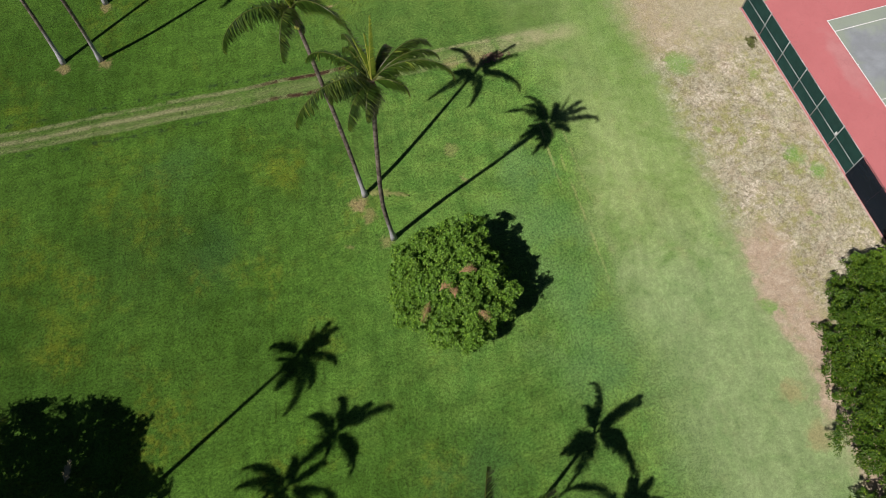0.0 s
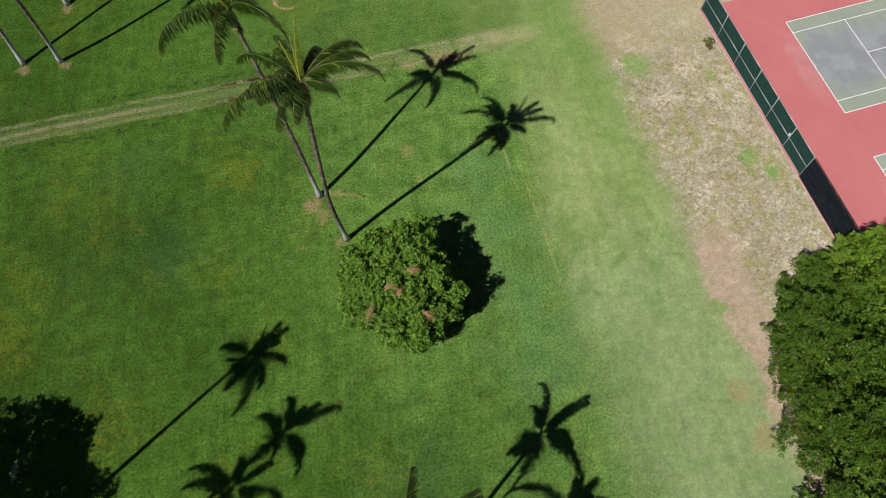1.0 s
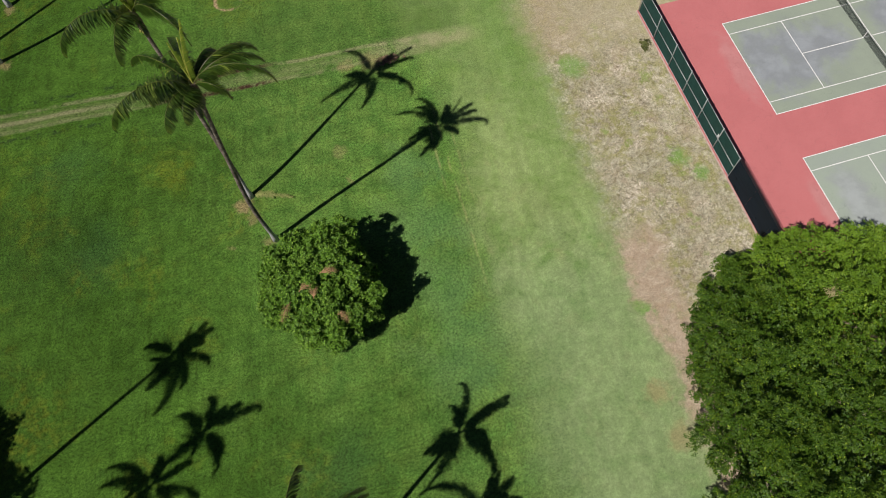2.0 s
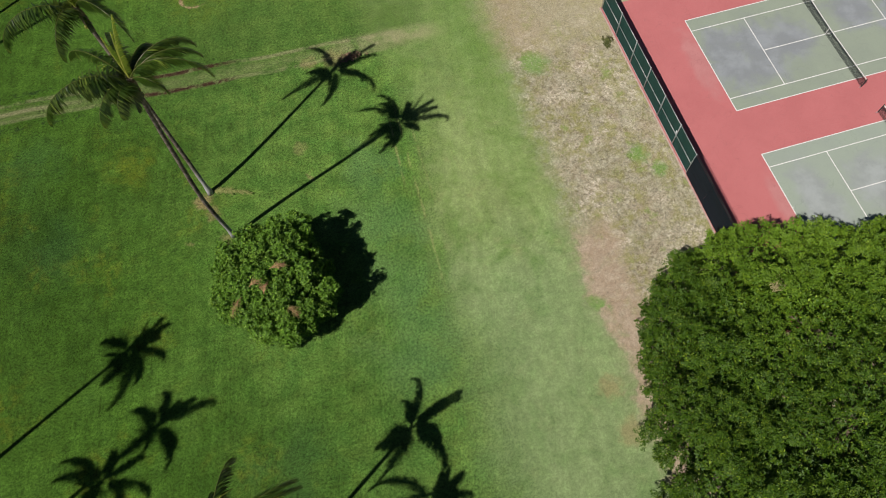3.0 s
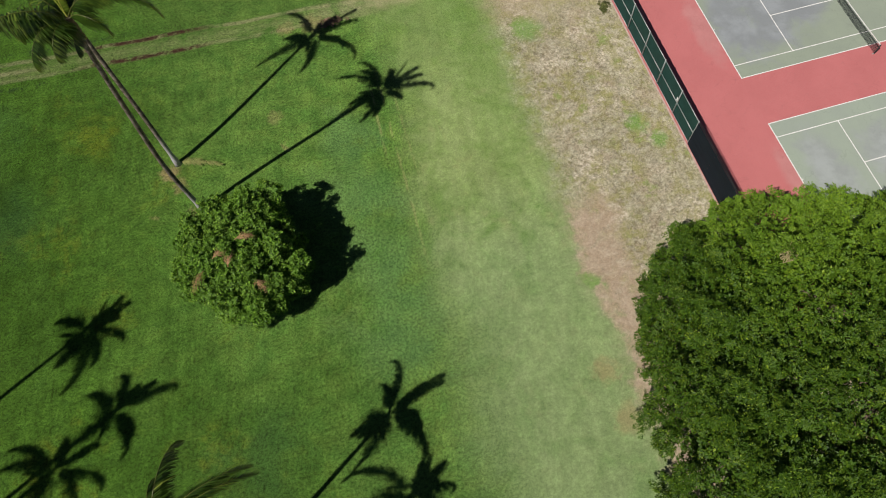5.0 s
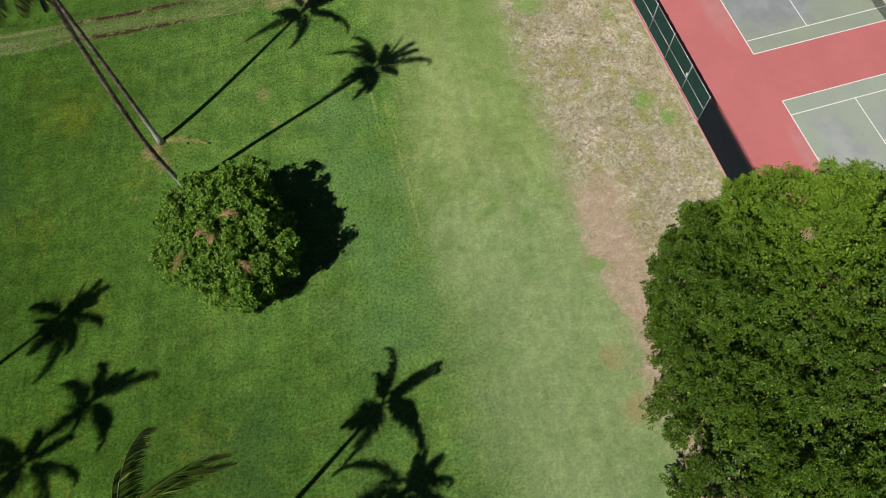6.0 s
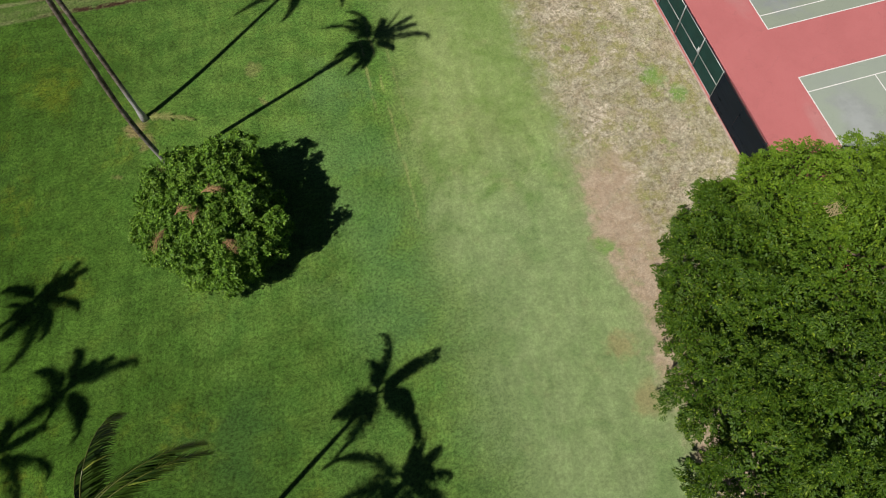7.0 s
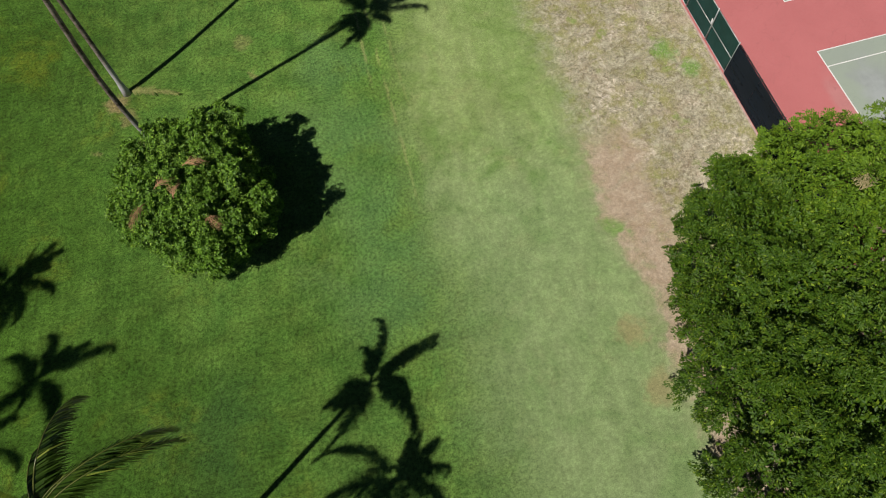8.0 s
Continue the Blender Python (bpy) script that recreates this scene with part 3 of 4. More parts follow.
for py in POSTS:
    post = rod("post", (FX, py, 0.0), (FX, py, FH + 0.06), 0.045, M_STEEL, fence)
    v, f = tube_data([(0, py - 5.0, FH + 0.05), (0, py - 5.0, FH + 0.09), (0, py - 5.0, FH + 0.12)], [0.055, 0.05, 0.015], 8)
    mesh_object("post_cap", v, f, M_STEEL, post)
for i in range(len(POSTS) - 1):
    for zz, r in ((FH, 0.032), (FH / 2 - 0.02, 0.028), (0.12, 0.022)):
        rod("rail", (FX, POSTS[i] + 0.045, zz), (FX, POSTS[i + 1] - 0.045, zz), r, M_STEEL, fence)


def screen_panel(y0, y1, x, material, parent, z1, seed):
    """Slack woven screen: a thin sheet with a little belly between its ties."""
    rnd = random.Random(seed)
    nu, nv = 14, 10
    verts, faces = [], []
    for side in (0.0, 0.006):
        for j in range(nv + 1):
            for i in range(nu + 1):
                u, w = i / nu, j / nv
                belly = 0.045 * math.sin(math.pi * u) * math.sin(math.pi * w) + 0.008 * rnd.uniform(-1, 1)
                sag = 0.03 * math.sin(math.pi * u * 3) ** 2 * (w == 1)
                verts.append((x + side + belly - parent.location.x, y0 + (y1 - y0) * u - parent.location.y, 0.05 + (z1 - 0.05) * w - sag))
    row = nu + 1
    off = row * (nv + 1)
    for j in range(nv):
        for i in range(nu):
            q = (j * row + i, j * row + i + 1, (j + 1) * row + i + 1, (j + 1) * row + i)
            faces.append(q[::-1])
            faces.append(tuple(k + off for k in q))
    return mesh_object("windscreen", verts, faces, material, parent, True)


for i in range(len(POSTS) - 1):
    screen_panel(POSTS[i] + 0.02, POSTS[i + 1] - 0.02, FX + 0.07, M_SCREEN, fence, FH - 0.03, i)
bm = bmesh.new()
box(bm, FX + 0.04, FX + 0.06, -1.44, -1.24, FH * 0.50, FH * 0.62, 0.004)
sign = part("sign", bm, M_SIGN, None)
tagged(sign, "small white sign board hung on the court fence", "sign")

DARK = (-20.0, -16.9, -13.8, -10.7, -7.65, -4.62)
dark_fence = thing("screened_fence", (FX, -12.0, 0.0), "court fence fully wrapped in smooth navy windscreen", "fence")
for py in DARK[:-1]:
    rod("post", (FX + 0.06, py, 0.0), (FX + 0.06, py, FH + 0.02), 0.045, M_POST, dark_fence)
for i in range(len(DARK) - 1):
    rod("rail", (FX + 0.06, DARK[i] + 0.045, FH - 0.05), (FX + 0.06, DARK[i + 1] - 0.045, FH - 0.05), 0.03, M_POST, dark_fence)
    screen_panel(DARK[i] + 0.005, DARK[i + 1] - 0.005, FX - 0.07, M_SCREEN_DARK, dark_fence, FH, 20 + i)


# ---- palms ----
WIND = Vector((0.9, 0.42, 0.0))


def frond_mesh(name, length, rise, droop, seed, material, leaf=0.72, pairs=60, hang=1.0, az=0.0, wind=0.0, reach=None, blade=0.029, fold=0.0, down=0.0):
    """A feather frond growing from the origin towards az: rib and leaflets. rise: start angle; droop: how far it bends down, degrees; wind: how far its leaflets blow over."""
    rnd = random.Random(seed)
    verts, faces, mats = [], [], []
    n = 16
    pts, dirs = [Vector((0, 0, 0))], []
    bend = rnd.uniform(-0.3, 0.3)
    for i in range(n):
        t = i / (n - 1)
        ang = radians(rise - droop * t ** 1.25)
        yaw = radians(az) + bend * (t * t - 0.4 * t)
        d = Vector((math.cos(ang) * math.cos(yaw), math.cos(ang) * math.sin(yaw), math.sin(ang)))
        dirs.append(d)
        if i < n - 1:
            pts.append(pts[-1] + d * length / (n - 1))
    if reach:
        k = reach / math.hypot(pts[-1].x, pts[-1].y)
        k = max(0.6, min(k, 1.35))
        pts = [p * k for p in pts]
    radii = [0.026 * (1 - 0.9 * i / (n - 1)) + 0.004 for i in range(n)]
    v, f = tube_data(pts, radii, 5)
    verts += v
    faces += f
    mats += [1] * len(f)
    torn = [rnd.random() for q in range(8)]
    for s in (-1, 1):
        for k in range(pairs):
            t = 0.12 + 0.87 * (k + rnd.uniform(-0.4, 0.4)) / pairs
            x = t * (n - 1)
            i = min(int(x), n - 2)
            p = pts[i].lerp(pts[i + 1], x - i)
            d = dirs[i]
            across = d.cross(Vector((0, 0, 1))).normalized() * s
            ln = leaf * (0.35 + 1.0 * math.sin(math.pi * min(1, 0.12 + 0.88 * t) ** 0.8) ** 0.7) * rnd.uniform(0.72, 1.15)
            if torn[int(t * 7.99)] < 0.12:
                ln *= 0.6
            sweep = (0.65 if fold == 0 else 0.95) + 0.65 * t + rnd.uniform(-0.25, 0.3)
            way = (across * (1 - fold) + d * sweep + WIND * wind * rnd.uniform(0.7, 1.1) + Vector((0, 0, rnd.uniform(0.0, 0.25) - down))).normalized()
            wide = blade * (1.2 - 0.5 * t)
            q = p
            b = len(verts)
            m = 3
            for j in range(m + 1):
                w = wide * (1, 1.15, 0.8, 0.08)[j]
                verts.append(q - d * w)
                verts.append(q + d * w)
                way = (way + Vector((0, 0, -1)) * hang * rnd.uniform(0.1, 0.8) + WIND * wind * 0.1).normalized()
                q = q + way * ln / m
            for j in range(m):
                faces.append((b + 2 * j, b + 2 * j + 1, b + 2 * j + 3, b + 2 * j + 2))
                mats.append(0)
    me = bpy.data.meshes.new(name)
    me.from_pydata([tuple(q) for q in verts], [], faces)
    me.materials.append(material)
    me.materials.append(M_RACHIS if material == M_FROND_Y else M_RIB)
    me.polygons.foreach_set("material_index", mats)
    me.update()
    return me


PALM_LABEL = "tall slender coconut palm with wind-blown green fronds"


def palm(base, mid_off, head, main, seed, young=3, low=2, leaf_len=1.14, label=PALM_LABEL):
    """A coconut palm. main: (azimuth, reach) of its large fronds."""
    rnd = random.Random(seed)
    tree = thing("palm_tree", base, label, "palm tree", "coconut palms on the lawn")
    b, h = Vector(base), Vector(head)
    m1 = b.lerp(h, 0.33) + Vector(mid_off)
    m2 = b.lerp(h, 0.70) + Vector(mid_off) * 0.6
    pts = spline([b - Vector((0, 0, 0.1)), m1, m2, h], 9)
    n = len(pts)
    radii = [0.13 + 0.055 * (1 - i / (n - 1)) + 0.11 * max(0, 1 - i / 2.0) for i in range(n)]
    v, f = tube_data([p - b for p in pts], radii, 12, 0.05, rnd)
    mesh_object("trunk", v, f, M_TRUNK, tree, True)
    # boot: old leaf bases and fibre under the crown
    top = h - b
    axis = (pts[-1] - pts[-2]).normalized()
    v, f = tube_data([top - axis * 0.9, top - axis * 0.3, top + axis * 0.4, top + axis * 1.0], [0.15, 0.22, 0.22, 0.15], 10, 0.12, rnd)
    boot = mesh_object("leaf_base", v, f, M_BARK, tree)

    def place(kind, az, reach):
        rise, droop, leaf, hang, mat = {"up": (82, 46, 0.24, 0.6, M_FROND_Y), "mid": (54, 146, leaf_len, 1.5, M_FROND), "low": (-8, 74, 0.5, 1.7, M_FROND)}[kind]
        me = frond_mesh("frond", {"mid": 4.9, "up": 3.6, "low": 1.7}[kind], rise + rnd.uniform(-4, 5), droop + rnd.uniform(-8, 10), rnd.randint(0, 9999), mat, leaf, 190, hang, az, 1.0, reach, fold=0.0 if kind == "up" else 0.1, down=0.0 if kind == "up" else 0.35)
        ob = new("frond", me)
        ob.parent = tree
        ob.location = top + axis * (rnd.uniform(0.15, 0.5) if kind == "low" else rnd.uniform(0.5, 0.95))

    for az, reach in main:
        place("mid", az, reach)
    for k in range(young):
        place("up", rnd.uniform(60, 200), rnd.uniform(0.9, 1.6))
    for k in range(low):
        place("low", -80 + 360 * k / low + rnd.uniform(-25, 25), rnd.uniform(0.8, 1.2))
    # a bunch of young coconuts
    for k in range(5):
        a = rnd.uniform(0, 2 * math.pi)
        bm = bmesh.new()
        bmesh.ops.create_icosphere(bm, subdivisions=1, radius=0.12, matrix=Matrix.Translation(top + Vector((0.26 * math.cos(a), 0.26 * math.sin(a), -0.35 - 0.1 * rnd.random()))) @ Matrix.Diagonal((1, 1, 1.25, 1)))
        part("coconut", bm, M_RACHIS, boot)
    return tree


palm((-45.64, 0.97, 0), (-0.45, 0.0, 0), (-45.3, 0.3, 20.5), ((141, 4.1), (105, 3.8), (112, 3.0), (56, 2.6), (23, 4.1), (10, 4.1), (-13, 4.5), (-34, 1.7), (-112, 2.3), (-130, 3.0), (-160, 4.9), (-172, 2.6)), 1, leaf_len=0.88)
palm((-46.95, 5.63, 0), (0.12, -0.18, 0), (-48.4, 8.3, 18.8), ((113, 3.8), (159, 2.0), (23, 4.9), (8, 4.6), (33, 3.4), (-49, 4.8), (-38, 3.2), (-111, 3.6), (-163, 4.9)), 2, leaf_len=0.88)
palm((-70.98, 27.99, 0), (0.2, 0.2, 0), (-71.1, 30.1, 19.0), ((20, 4.2), (80, 4.0), (140, 4.2), (200, 4.4), (255, 4.0), (310, 4.2)), 3)
palm((-67.53, 27.25, 0), (0.3, -0.2, 0), (-67.1, 26.9, 19.0), ((0, 4.2), (55, 4.0), (115, 4.2), (180, 4.4), (235, 4.0), (-40, 4.2)), 4)
palm((-66.4, 34.33, 0), (-0.2, 0.1, 0), (-66.7, 35.2, 18.0), ((30, 4.2), (85, 4.0), (150, 4.2), (210, 4.4), (265, 4.0), (320, 4.2)), 5)
palm((-73.0, -16.5, 0), (-0.4, 0.0, 0), (-70.2, -13.65, 19.0), ((33, 4.0), (21, 3.9), (12, 3.1), (26, 2.6), (-24, 3.3), (-81, 2.8), (-110, 4.3), (-132, 2.7), (140, 2.0)), 6)
palm((-74.0, -23.5, 0), (0.2, 0.2, 0), (-69.25, -20.4, 20.0), ((68, 2.7), (123, 2.3), (23, 3.3), (5, 4.4), (35, 2.4), (-77, 3.2), (-60, 2.4), (-153, 3.0)), 7)
palm((-50.1, -28.0, 0), (0.1, 0.1, 0), (-46.65, -24.0, 13.8), ((68, 4.1), (20, 4.9), (15.5, 4.9), (24, 3.2), (-170, 2.4), (-160, 2.0), (-137, 4.6), (-68, 4.6), (-62, 3.6), (-40, 2.6), (85, 2.2), (-26, 2.0)), 8, young=1, leaf_len=0.92)
palm((-51.0, -33.7, 0), (0.1, 0.1, 0), (-47.5, -29.9, 15.0), ((137, 3.9), (-2, 3.4), (26, 3.2), (50, 2.6), (15, 2.4), (-60, 4.0), (-120, 4.0), (175, 3.4)), 9)
palm((-75.0, -24.5, 0), (0.1, 0.1, 0), (-72.2, -22.6, 18.0), ((132, 3.4), (17, 3.4), (160, 3.4), (60, 2.4), (-30, 4.0), (-80, 4.0), (-140, 3.4)), 10)


# ---- broadleaf trees ----
def leaf_cloud(tips, axes, leaf_len, per, spread, seed, slim=0.27, perk=(-0.3, 1.0)):
    """Folded leaves set round each twig tip; arrays of vertices and faces."""
    rs = np.random.RandomState(seed)
    n = len(tips)
    ax = axes / np.linalg.norm(axes, axis=1, keepdims=True)
    ref = np.where(np.abs(ax[:, 2:3]) < 0.9, np.array([[0, 0, 1.0]]), np.array([[1.0, 0, 0]]))
    u = np.cross(ax, ref)
    u /= np.linalg.norm(u, axis=1, keepdims=True)
    w = np.cross(ax, u)
    allv = []
    start = rs.uniform(0, 2 * np.pi, n)
    for k in range(per):
        a = start + 2 * np.pi * k / per + rs.uniform(-0.4, 0.4, n)
        lift = rs.uniform(perk[0], perk[1], n)[:, None]
        d = (np.cos(a)[:, None] * u + np.sin(a)[:, None] * w) * spread + ax * lift
        d /= np.linalg.norm(d, axis=1, keepdims=True)
        s = np.cross(d, ax)
        s /= np.linalg.norm(s, axis=1, keepdims=True)
        nrm = np.cross(s, d)
        ln = leaf_len * rs.uniform(0.65, 1.25, n)[:, None]
        wd = ln * slim
        root = tips
        b = root + d * ln * 0.12
        mid = root + d * ln * 0.6
        end = root + d * ln * 1.12 - nrm * ln * rs.uniform(0.0, 0.22, n)[:, None]
        allv.append(np.stack([b, mid + s * wd + nrm * ln * 0.07, end, mid - s * wd + nrm * ln * 0.07], axis=1))
    v = np.concatenate(allv).reshape(-1, 3)
    q = np.arange(len(v)).reshape(-1, 4)
    f = np.concatenate([q[:, [0, 1, 2]], q[:, [0, 2, 3]]])
    return v, f


def big_mesh(name, v, f, material, parent):
    me = bpy.data.meshes.new(name)
    me.vertices.add(len(v))
    me.vertices.foreach_set("co", v.astype(np.float32).ravel())
    me.loops.add(len(f) * 3)
    me.loops.foreach_set("vertex_index", f.astype(np.int32).ravel())
    me.polygons.add(len(f))
    me.polygons.foreach_set("loop_start", np.arange(0, len(f) * 3, 3, dtype=np.int32))
    me.materials.append(material)
    me.update(calc_edges=True)
    ob = new(name, me)
    ob.parent = parent
    return ob


def broadleaf(name, place, radii, base_z, lobes, lobe_r, tips_per, leaf_len, per, material, label, seed, uneven=0.12, skirt=-0.2, cuts=(), slim=0.27, billow=0.0, pits=0.0, messy=0.5, tuft=0, tuft_r=0.2, fan_count=10, perk=(-0.3, 1.0), dome=0.9, shoots=(), shelf=0.8):
    """A tree with a lobed dome of leaves. radii: half-widths and height of the dome above base_z. cuts: (azimuth, width, depth) of notches in the outline; shoots: (x, y, z, size) of lobes that stand out of it."""
    rs = np.random.RandomState(seed)
    rnd = random.Random(seed)
    tree = thing(name, place, label, "tree")
    rx, ry, rz = radii
    # lobes spread evenly over the dome
    i = np.arange(lobes) + 0.5
    zz = 1 - (1 - skirt) * i / lobes
    ang = np.pi * (1 + 5 ** 0.5) * i + rs.uniform(-0.25, 0.25, lobes)
    rr = np.sqrt(np.maximum(0, 1 - zz ** 2))
    firm = 1 - 0.75 * rr ** 6 if shelf < 0.8 else 1.0
    k = 1 + rs.uniform(-uneven, uneven, lobes) * firm + 0.07 * np.sin(3 * ang + seed) * rr + 0.05 * np.sin(5 * ang + 2 * seed) * rr
    for az, wid, dep in cuts:
        off = (ang - radians(az) + np.pi) % (2 * np.pi) - np.pi
        k -= dep * np.exp(-(off / radians(wid)) ** 2) * rr ** 3
    if billow:
        k += firm * np.array([billow * noise.noise(Vector((p[0] * rx * 0.22 + p[1] * ry * 0.1, p[1] * ry * 0.46, p[2] * rz * 0.4)) + Vector((seed, 0, 0))) for p in np.stack([rr * np.cos(ang), rr * np.sin(ang), zz], axis=1)])
    if pits:
        # lobes that lag behind leave dark hollows in the crown
        k -= pits * (rs.uniform(size=lobes) < 0.24) * (1 - rr ** 8)
    k = np.minimum(k, 1.11)
    flat = np.sign(zz) * np.abs(zz) ** dome
    c = np.stack([rx * rr * np.cos(ang) * k, ry * rr * np.sin(ang) * k, base_z + rz * flat * (0.75 + 0.25 * k)], axis=1)
    out = np.stack([rr * np.cos(ang) / rx, rr * np.sin(ang) / ry, np.maximum(zz, 0.05) / rz + 0.25 / rz], axis=1)
    out /= np.linalg.norm(out, axis=1, keepdims=True)
    size = lobe_r * rs.uniform(0.62, 1.25, lobes)
    if shoots:
        sh = np.array(shoots)
        lobes += len(sh)
        c = np.concatenate([c, sh[:, :3]])
        size = np.concatenate([size, sh[:, 3]])
        o2 = sh[:, :3] - np.array([0, 0, base_z])
        out = np.concatenate([out, o2 / np.linalg.norm(o2, axis=1, keepdims=True)])
    tips, axes = [], []
    for j in range(lobes):
        m = int(tips_per * (size[j] / lobe_r) ** 2)
        d = rs.normal(size=(m, 3)) + out[j] * 0.9
        d /= np.linalg.norm(d, axis=1, keepdims=True)
        r = size[j] * rs.uniform(0.62, 1.1, m)
        # ragged: some sides of a lobe reach further than others
        bend = 1 + 0.22 * np.sin(d @ rs.normal(size=3) * 4.0 + rs.uniform(0, 6.3))
        tips.append(c[j] + out[j] * (rs.uniform(-0.9, 0.25) * size[j]) + d * (r * bend)[:, None] * np.array([1.0, 1.0, shelf]))
        # leaves turn to the light
        axes.append(d * 0.7 + np.array([-0.25, -0.12, 0.45]) + rs.normal(size=(m, 3)) * messy)
    fans = None
    if tuft:
        # every lobe is a cushion of overlapping sprays: flat fans of leaves that face one way and hang over the one below
        rim = np.concatenate([1 + 0.8 * rr ** 4, np.ones(lobes - len(rr))])
        count = np.maximum(3, (fan_count * (size / lobe_r) ** 2 * rim).astype(int))
        pick = np.repeat(np.arange(lobes), count)
        m = len(pick)
        d = rs.normal(size=(m, 3)) * np.array([1.0, 1.0, 0.8]) + out[pick] * 0.55 + np.array([0, 0, 0.75])
        d /= np.linalg.norm(d, axis=1, keepdims=True)
        root = c[pick] + d * (size[pick] * rs.uniform(0.62, 1.1, m))[:, None] * np.array([1.1, 1.1, shelf])
        face = d * 0.55 + np.array([-0.08, -0.04, 0.6]) + rs.normal(size=(m, 3)) * 0.42
        face /= np.linalg.norm(face, axis=1, keepdims=True)
        way = d * np.array([1.0, 1.0, 0.0]) + out[pick] * np.array([0.7, 0.7, 0.0]) + rs.normal(size=(m, 3)) * 0.45
        way -= face * (way * face).sum(axis=1, keepdims=True)
        way /= np.linalg.norm(way, axis=1, keepdims=True)
        lat = np.cross(face, way)
        long = tuft_r * rs.uniform(0.6, 1.3, m)
        t = rs.uniform(0, 1, (m, tuft)) ** 0.75
        w = rs.uniform(-1, 1, (m, tuft)) * np.sin(np.pi * (0.2 + 0.7 * t)) * 0.40
        spots = root[:, None] + way[:, None] * (long[:, None] * (t - 0.45))[..., None] + lat[:, None] * (long[:, None] * w)[..., None]
        spots = spots - face[:, None] * (long[:, None] * (0.35 * w * w * 4 + 0.22 * t * t))[..., None] + rs.normal(size=(m, tuft, 3)) * 0.03
        ld = way[:, None] + lat[:, None] * (w * 1.5 + rs.normal(size=(m, tuft)) * 0.45)[..., None] + face[:, None] * rs.normal(0.3, 0.35, (m, tuft))[..., None]
        ld /= np.linalg.norm(ld, axis=2, keepdims=True)
        ln0 = face[:, None] + rs.normal(size=(m, tuft, 3)) * 0.38
        ls = np.cross(ld, ln0)
        ls /= np.linalg.norm(ls, axis=2, keepdims=True)
        up = np.cross(ls, ld)
        size_l = leaf_len * rs.uniform(0.7, 1.3, (m, tuft, 1))
        mid = spots + ld * size_l * 0.5
        quad = np.stack([spots, mid + ls * size_l * slim + up * size_l * 0.06, spots + ld * size_l - up * size_l * 0.12, mid - ls * size_l * slim + up * size_l * 0.06], axis=2)
        fv = quad.reshape(-1, 3)
        q = np.arange(len(fv)).reshape(-1, 4)
        fans = (fv, np.concatenate([q[:, [0, 1, 2]], q[:, [0, 2, 3]]]))
        tips, axes = [], []
    # inner twigs close the crown from below
    m = lobes * tips_per // 3
    foot = np.array([0, 0, base_z * 0.9])
    pick = rs.randint(0, lobes, m)
    d = out[pick] + rs.normal(size=(m, 3)) * 0.2
    tips.append(foot + (c[pick] - foot) * rs.uniform(0.5, 0.8, m)[:, None] + rs.normal(size=(m, 3)) * lobe_r * 0.55)
    axes.append(d + np.array([0, 0, 0.6]) + rs.normal(size=(m, 3)) * 0.4)
    tips, axes = np.concatenate(tips), np.concatenate(axes)
    keep = tips[:, 2] > 0.15
    v, f = leaf_cloud(tips[keep], axes[keep], leaf_len, per, 1.0, seed + 1, slim, perk)
    if fans:
        f = np.concatenate([f, fans[1] + len(v)])
        v = np.concatenate([v, fans[0]])
    if tuft:
        # larger old leaves deeper in the crown
        m = 36000
        pick = rs.choice(lobes, m, p=rim / rim.sum())
        d = out[pick] + rs.normal(size=(m, 3)) * 0.2
        deep = foot + (c[pick] - foot) * rs.uniform(0.62, 0.95, (m, 1)) + rs.uniform(-1, 1, (m, 3)) * np.array([1.1, 1.1, 0.4]) - np.array([0, 0, 0.8])
        v2, f2 = leaf_cloud(deep, d + np.array([0, 0, 0.6]) + rs.normal(size=(m, 3)) * 0.4, 0.22, 6, 1.0, seed + 2)
        f = np.concatenate([f, f2 + len(v)])
        v = np.concatenate([v, v2])
    crown = big_mesh("crown", v, f, material, tree)
    # trunk and limbs
    th = base_z + rz * 0.15
    r0 = 0.055 * rx + 0.1
    tv, tf = tube_data(spline([(0, 0, -0.1), (0.05 * rx, 0.02 * ry, th * 0.5), (0, 0, th)], 5), [r0 * (1.5 - 0.08 * q if q < 3 else 1.15 - 0.04 * q) for q in range(11)], 12, 0.08, rnd)
    mesh_object("trunk", tv, tf, M_BARK, tree, True)
    for q in range(9):
        a = 2 * math.pi * q / 9 + rnd.uniform(-0.2, 0.2)
        reach = rnd.uniform(0.5, 0.7)
        hi = rnd.uniform(0.2, 0.5)
        end = (rx * reach * math.cos(a), ry * reach * math.sin(a), base_z + rz * hi)
        m1 = (end[0] * 0.45, end[1] * 0.45, th + (end[2] - th) * 0.62 + 0.05 * rz)
        pts = spline([(0, 0, th * 0.8), m1, end], 5)
        v2, f2 = tube_data(pts, [r0 * 0.55 * (1 - 0.85 * p / (len(pts) - 1)) for p in range(len(pts))], 8, 0.1, rnd)
        mesh_object("limb", v2, f2, M_BARK, tree, True)
    return tree


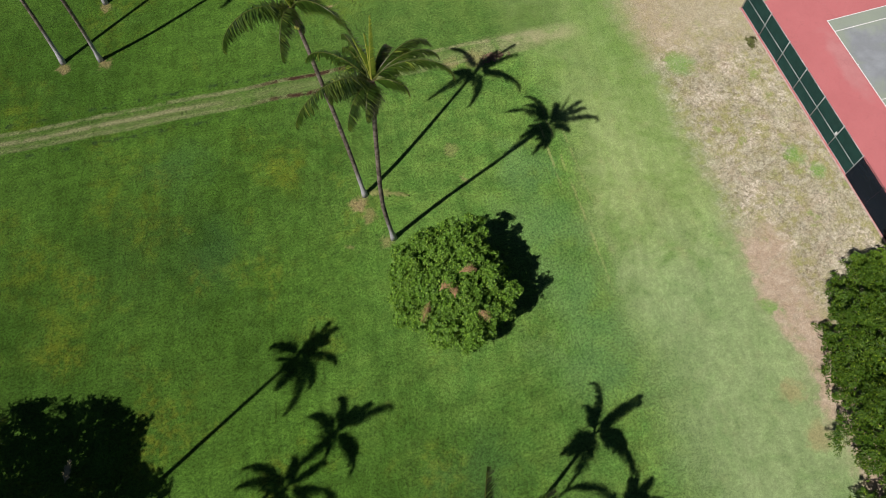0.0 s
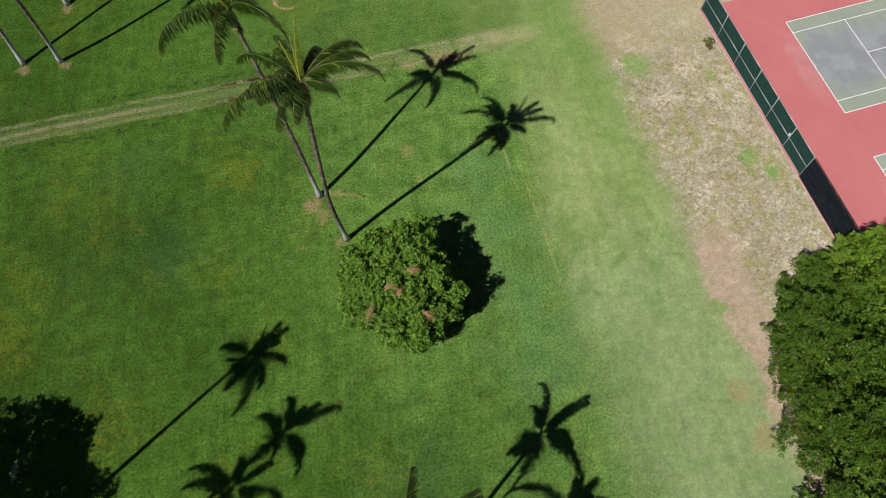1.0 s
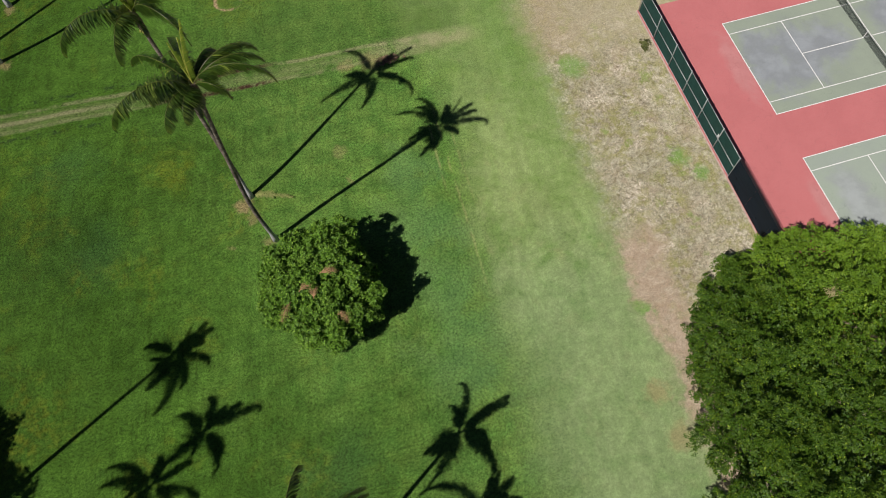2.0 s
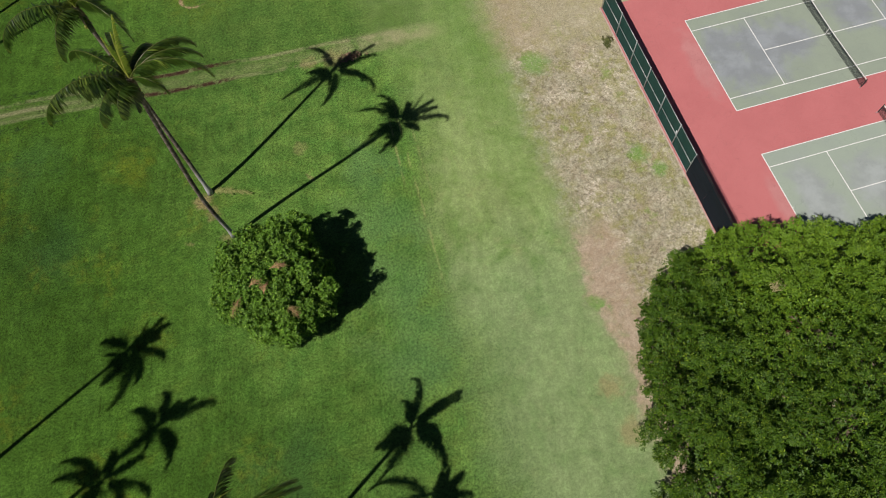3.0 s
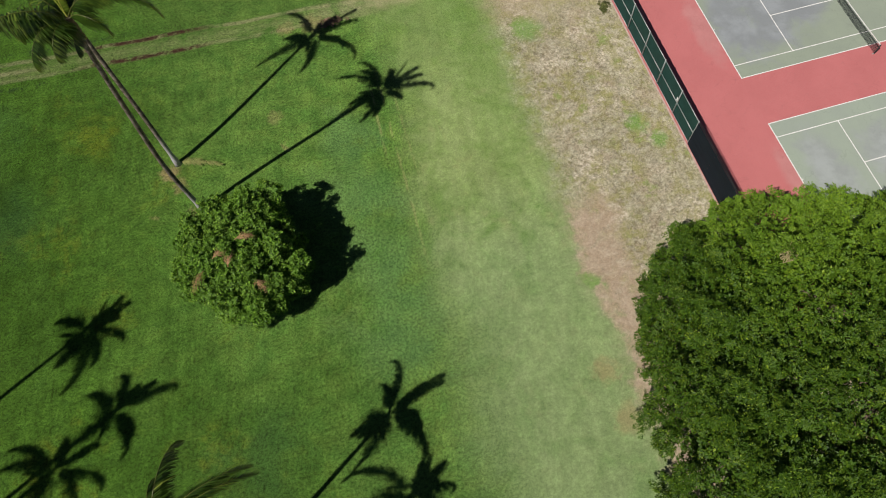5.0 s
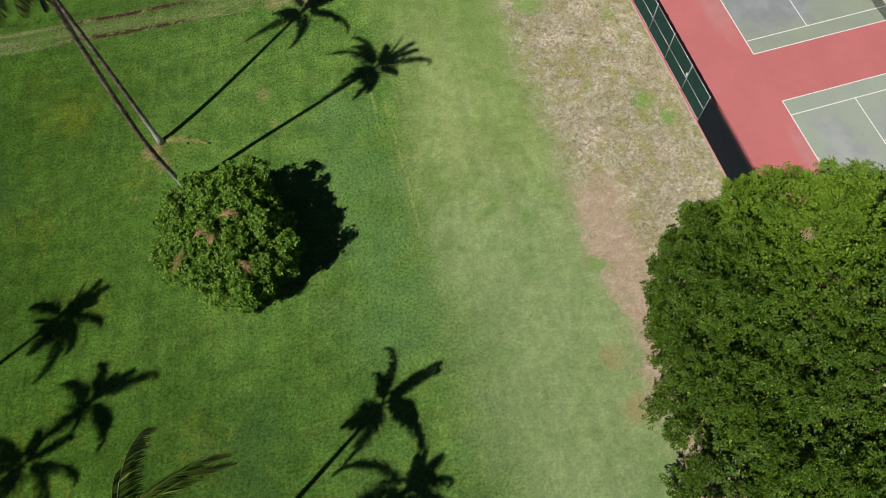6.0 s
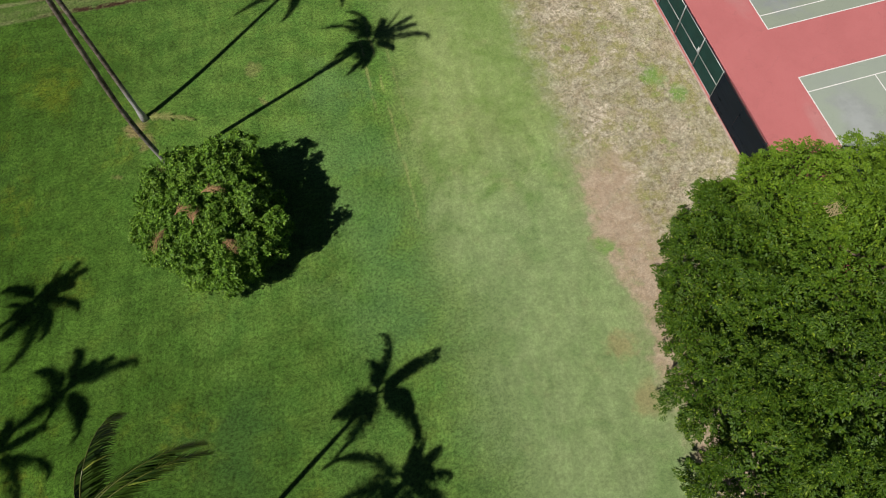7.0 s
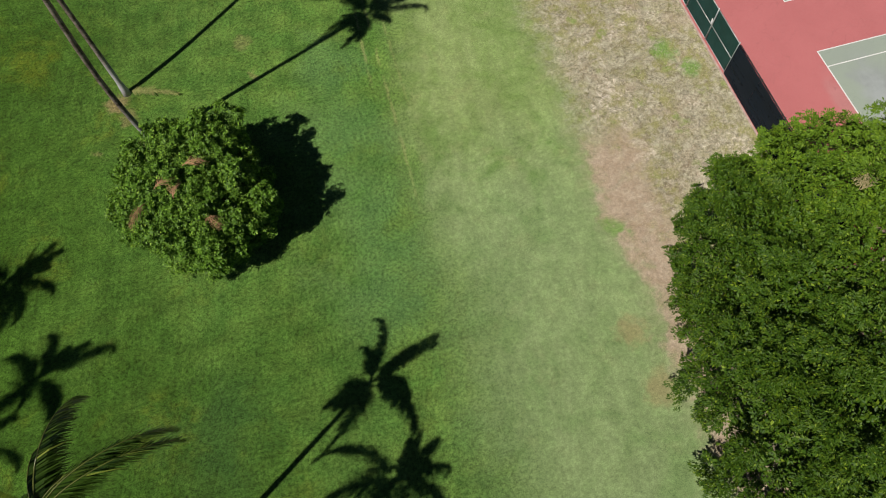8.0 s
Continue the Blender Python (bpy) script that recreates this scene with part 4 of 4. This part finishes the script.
round_tree = broadleaf("round_tree", (-42.7, -5.45, 0), (3.95, 4.3, 3.5), 3.0, 230, 0.64, 62, 0.17, 8, M_LEAF_ROUND,
                       "low round broadleaf tree with bright green leaf rosettes", 5, 0.14, -0.5, ((-42, 30, -0.05), (32, 16, 0.10)), billow=0.09, pits=0.22, dome=0.75, shoots=((1.3, 4.3, 4.6, 0.6), (2.6, 3.9, 5.0, 0.6), (3.3, 3.6, 4.4, 0.6), (4.1, -2.4, 4.9, 0.65), (3.2, -3.4, 4.2, 0.6), (0.3, -4.5, 2.6, 0.6), (1.8, -4.2, 2.6, 0.6), (-1.2, -4.2, 2.6, 0.6)))
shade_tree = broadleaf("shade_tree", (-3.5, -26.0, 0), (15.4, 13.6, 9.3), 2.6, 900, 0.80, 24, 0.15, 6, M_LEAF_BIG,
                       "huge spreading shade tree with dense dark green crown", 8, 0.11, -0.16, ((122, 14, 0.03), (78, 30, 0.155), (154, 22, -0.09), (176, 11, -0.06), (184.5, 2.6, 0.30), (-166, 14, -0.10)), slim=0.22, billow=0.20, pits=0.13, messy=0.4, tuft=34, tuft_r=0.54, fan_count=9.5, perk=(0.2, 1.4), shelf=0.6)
dark_tree = broadleaf("dark_tree", (-84.6, -17.6, 0), (9.8, 9.0, 7.5), 8.0, 120, 1.5, 70, 0.33, 7, M_LEAF_BIG,
                      "dense dark green tree casting a wide shadow", 11, 0.14, -0.1)


# ---- small things ----
def dry_frond(name, place, az, pitch, length, material, label, seed, leaf=0.4, roll=0.0, curl=10, pairs=40, fold=0.0):
    me = frond_mesh("leaflets", length, 3 + curl * 0.4, curl, seed, material, leaf, pairs, 0.12 if fold == 0 else 0.5, blade=0.034 if fold == 0 else 0.013, fold=fold)
    me.materials.clear()
    me.materials.append(material)
    me.materials.append(M_DEAD_PALE)
    ob = new(name, me)
    ob.matrix_world = pose(*place, roll, -pitch, az)
    return tagged(ob, label, "palm frond")


dry_frond("fallen_frond", (-47.0, 5.85, 0.09), -21, 0, 3.9, M_FALLEN, "yellowed fallen palm frond lying on the lawn", 31, 0.42)
for k, (p, az, pitch, ln) in enumerate((((-41.8, -8.8, 5.75), -50, 0, 1.3), ((-44.7, -7.4, 6.0), -125, 0, 1.7), ((-42.2, -6.3, 7.0), 5, 0, 1.2), ((-43.9, -7.1, 6.7), 30, 0, 0.9), ((-43.0, -7.9, 6.6), 80, 0, 0.8))):
    dry_frond("dead_frond", p, az, pitch, ln, M_DEAD, "curled orange-brown dead palm frond caught in tree crown", 40 + k, 0.62, curl=80, pairs=26, fold=0.4)
dry_frond("dead_frond", (-73.4, -11.0, 0.12), 70, 5, 1.7, M_DEAD_PALE, "pale dry palm frond lying in deep tree shade", 47, 0.3)

# loose brown leaf litter beside the track
rs = np.random.RandomState(77)
n = 90
tips = np.stack([-31.9 + rs.normal(size=n) * 0.5, 16.35 + rs.normal(size=n) * 0.2, 0.05 + np.abs(rs.normal(size=n)) * 0.07], axis=1)
v, f = leaf_cloud(tips, rs.normal(size=(n, 3)) * 0.5 + np.array([0, 0, 1.0]), 0.2, 4, 1.0, 78)
pile = big_mesh("leaf_litter", v, f, plain("leaf_litter", (0.30, 0.20, 0.13), 0.5, 6.0, 0.9, 0.1), None)
tagged(pile, "low heap of brown dead leaf litter on grass", "leaf litter", kind="stuff")


def weed(place, r, h, n, seed, label):
    rs = np.random.RandomState(seed)
    d = rs.normal(size=(n, 3))
    d[:, 2] = np.abs(d[:, 2])
    d /= np.linalg.norm(d, axis=1, keepdims=True)
    tips = d * np.array([r, r, h]) * rs.uniform(0.4, 1.0, (n, 1))
    v, f = leaf_cloud(tips, d + np.array([0, 0, 0.3]), 0.16, 6, 1.0, seed)
    plant = thing("weed_clump", place, label, "weeds", "weeds along the fence")
    big_mesh("leaves", v, f, M_LEAF_WEED, plant)
    tv, tf = tube_data([(0, 0, -0.05), (0.02, 0, h * 0.3), (0, 0.03, h * 0.7)], [0.03, 0.025, 0.01], 6)
    mesh_object("stem", tv, tf, M_BARK, plant)


weed((-8.0, 11.0, 0), 0.6, 0.14, 70, 5, "dark olive weed clump against the fence base")
weed((-8.3, 10.4, 0), 0.35, 0.08, 30, 6, "small olive weed clump in dry grass")

# a few pale bare twigs stick out of the big crown
twigs = []
rnd = random.Random(9)
for k in range(34):
    a = rnd.uniform(0, 2 * math.pi)
    e = Vector((math.cos(a) * rnd.uniform(0.2, 0.65), math.sin(a) * rnd.uniform(0.2, 0.65), rnd.uniform(0.1, 0.5)))
    o = Vector((rnd.uniform(-0.35, 0.35), rnd.uniform(-0.35, 0.35), -0.5))
    twigs.append(([tuple(o), tuple((o + e) * 0.5 + Vector((0, 0, 0.1))), tuple(e)], [0.022, 0.018, 0.008]))
verts, faces = [], []
for pts, radii in twigs:
    tv, tf = tube_data(pts, radii, 5)
    faces += [tuple(q + len(verts) for q in face) for face in tf]
    verts += tv
bare = mesh_object("dead_branch", [q + Vector((-6.5, 7.6, 9.7)) for q in verts], faces, M_DEAD_PALE, shade_tree)
bare["label"] = "pale bare dead branch tips"

# whiskers of dead grass over the unwatered strip
rs = np.random.RandomState(4)
n = 15000
px = rs.uniform(-17.5, -7.5, n)
py = rs.uniform(-19.0, 19.0, n)
ang = rs.uniform(0, 2 * np.pi, n)
lean = rs.uniform(0.3, 1.0, n)
ln = rs.uniform(0.07, 0.2, n)
base = np.stack([px, py, np.zeros(n)], axis=1)
side = np.stack([-np.sin(ang), np.cos(ang), np.zeros(n)], axis=1) * 0.012
tip = base + np.stack([np.cos(ang) * lean * ln, np.sin(ang) * lean * ln, ln * (1.1 - 0.8 * lean)], axis=1)
v = np.stack([base - side, base + side, tip + side * 0.5, tip - side * 0.5], axis=1).reshape(-1, 3)
q = np.arange(len(v)).reshape(-1, 4)
hay = big_mesh("dead_grass", v, np.concatenate([q[:, [0, 1, 2]], q[:, [0, 2, 3]]]), plain("straw", (0.55, 0.48, 0.36), 0.4, 2.0, 0.9, 0.1), None)
tagged(hay, "bleached straw-coloured dead grass along the fence", "dry grass", kind="stuff")
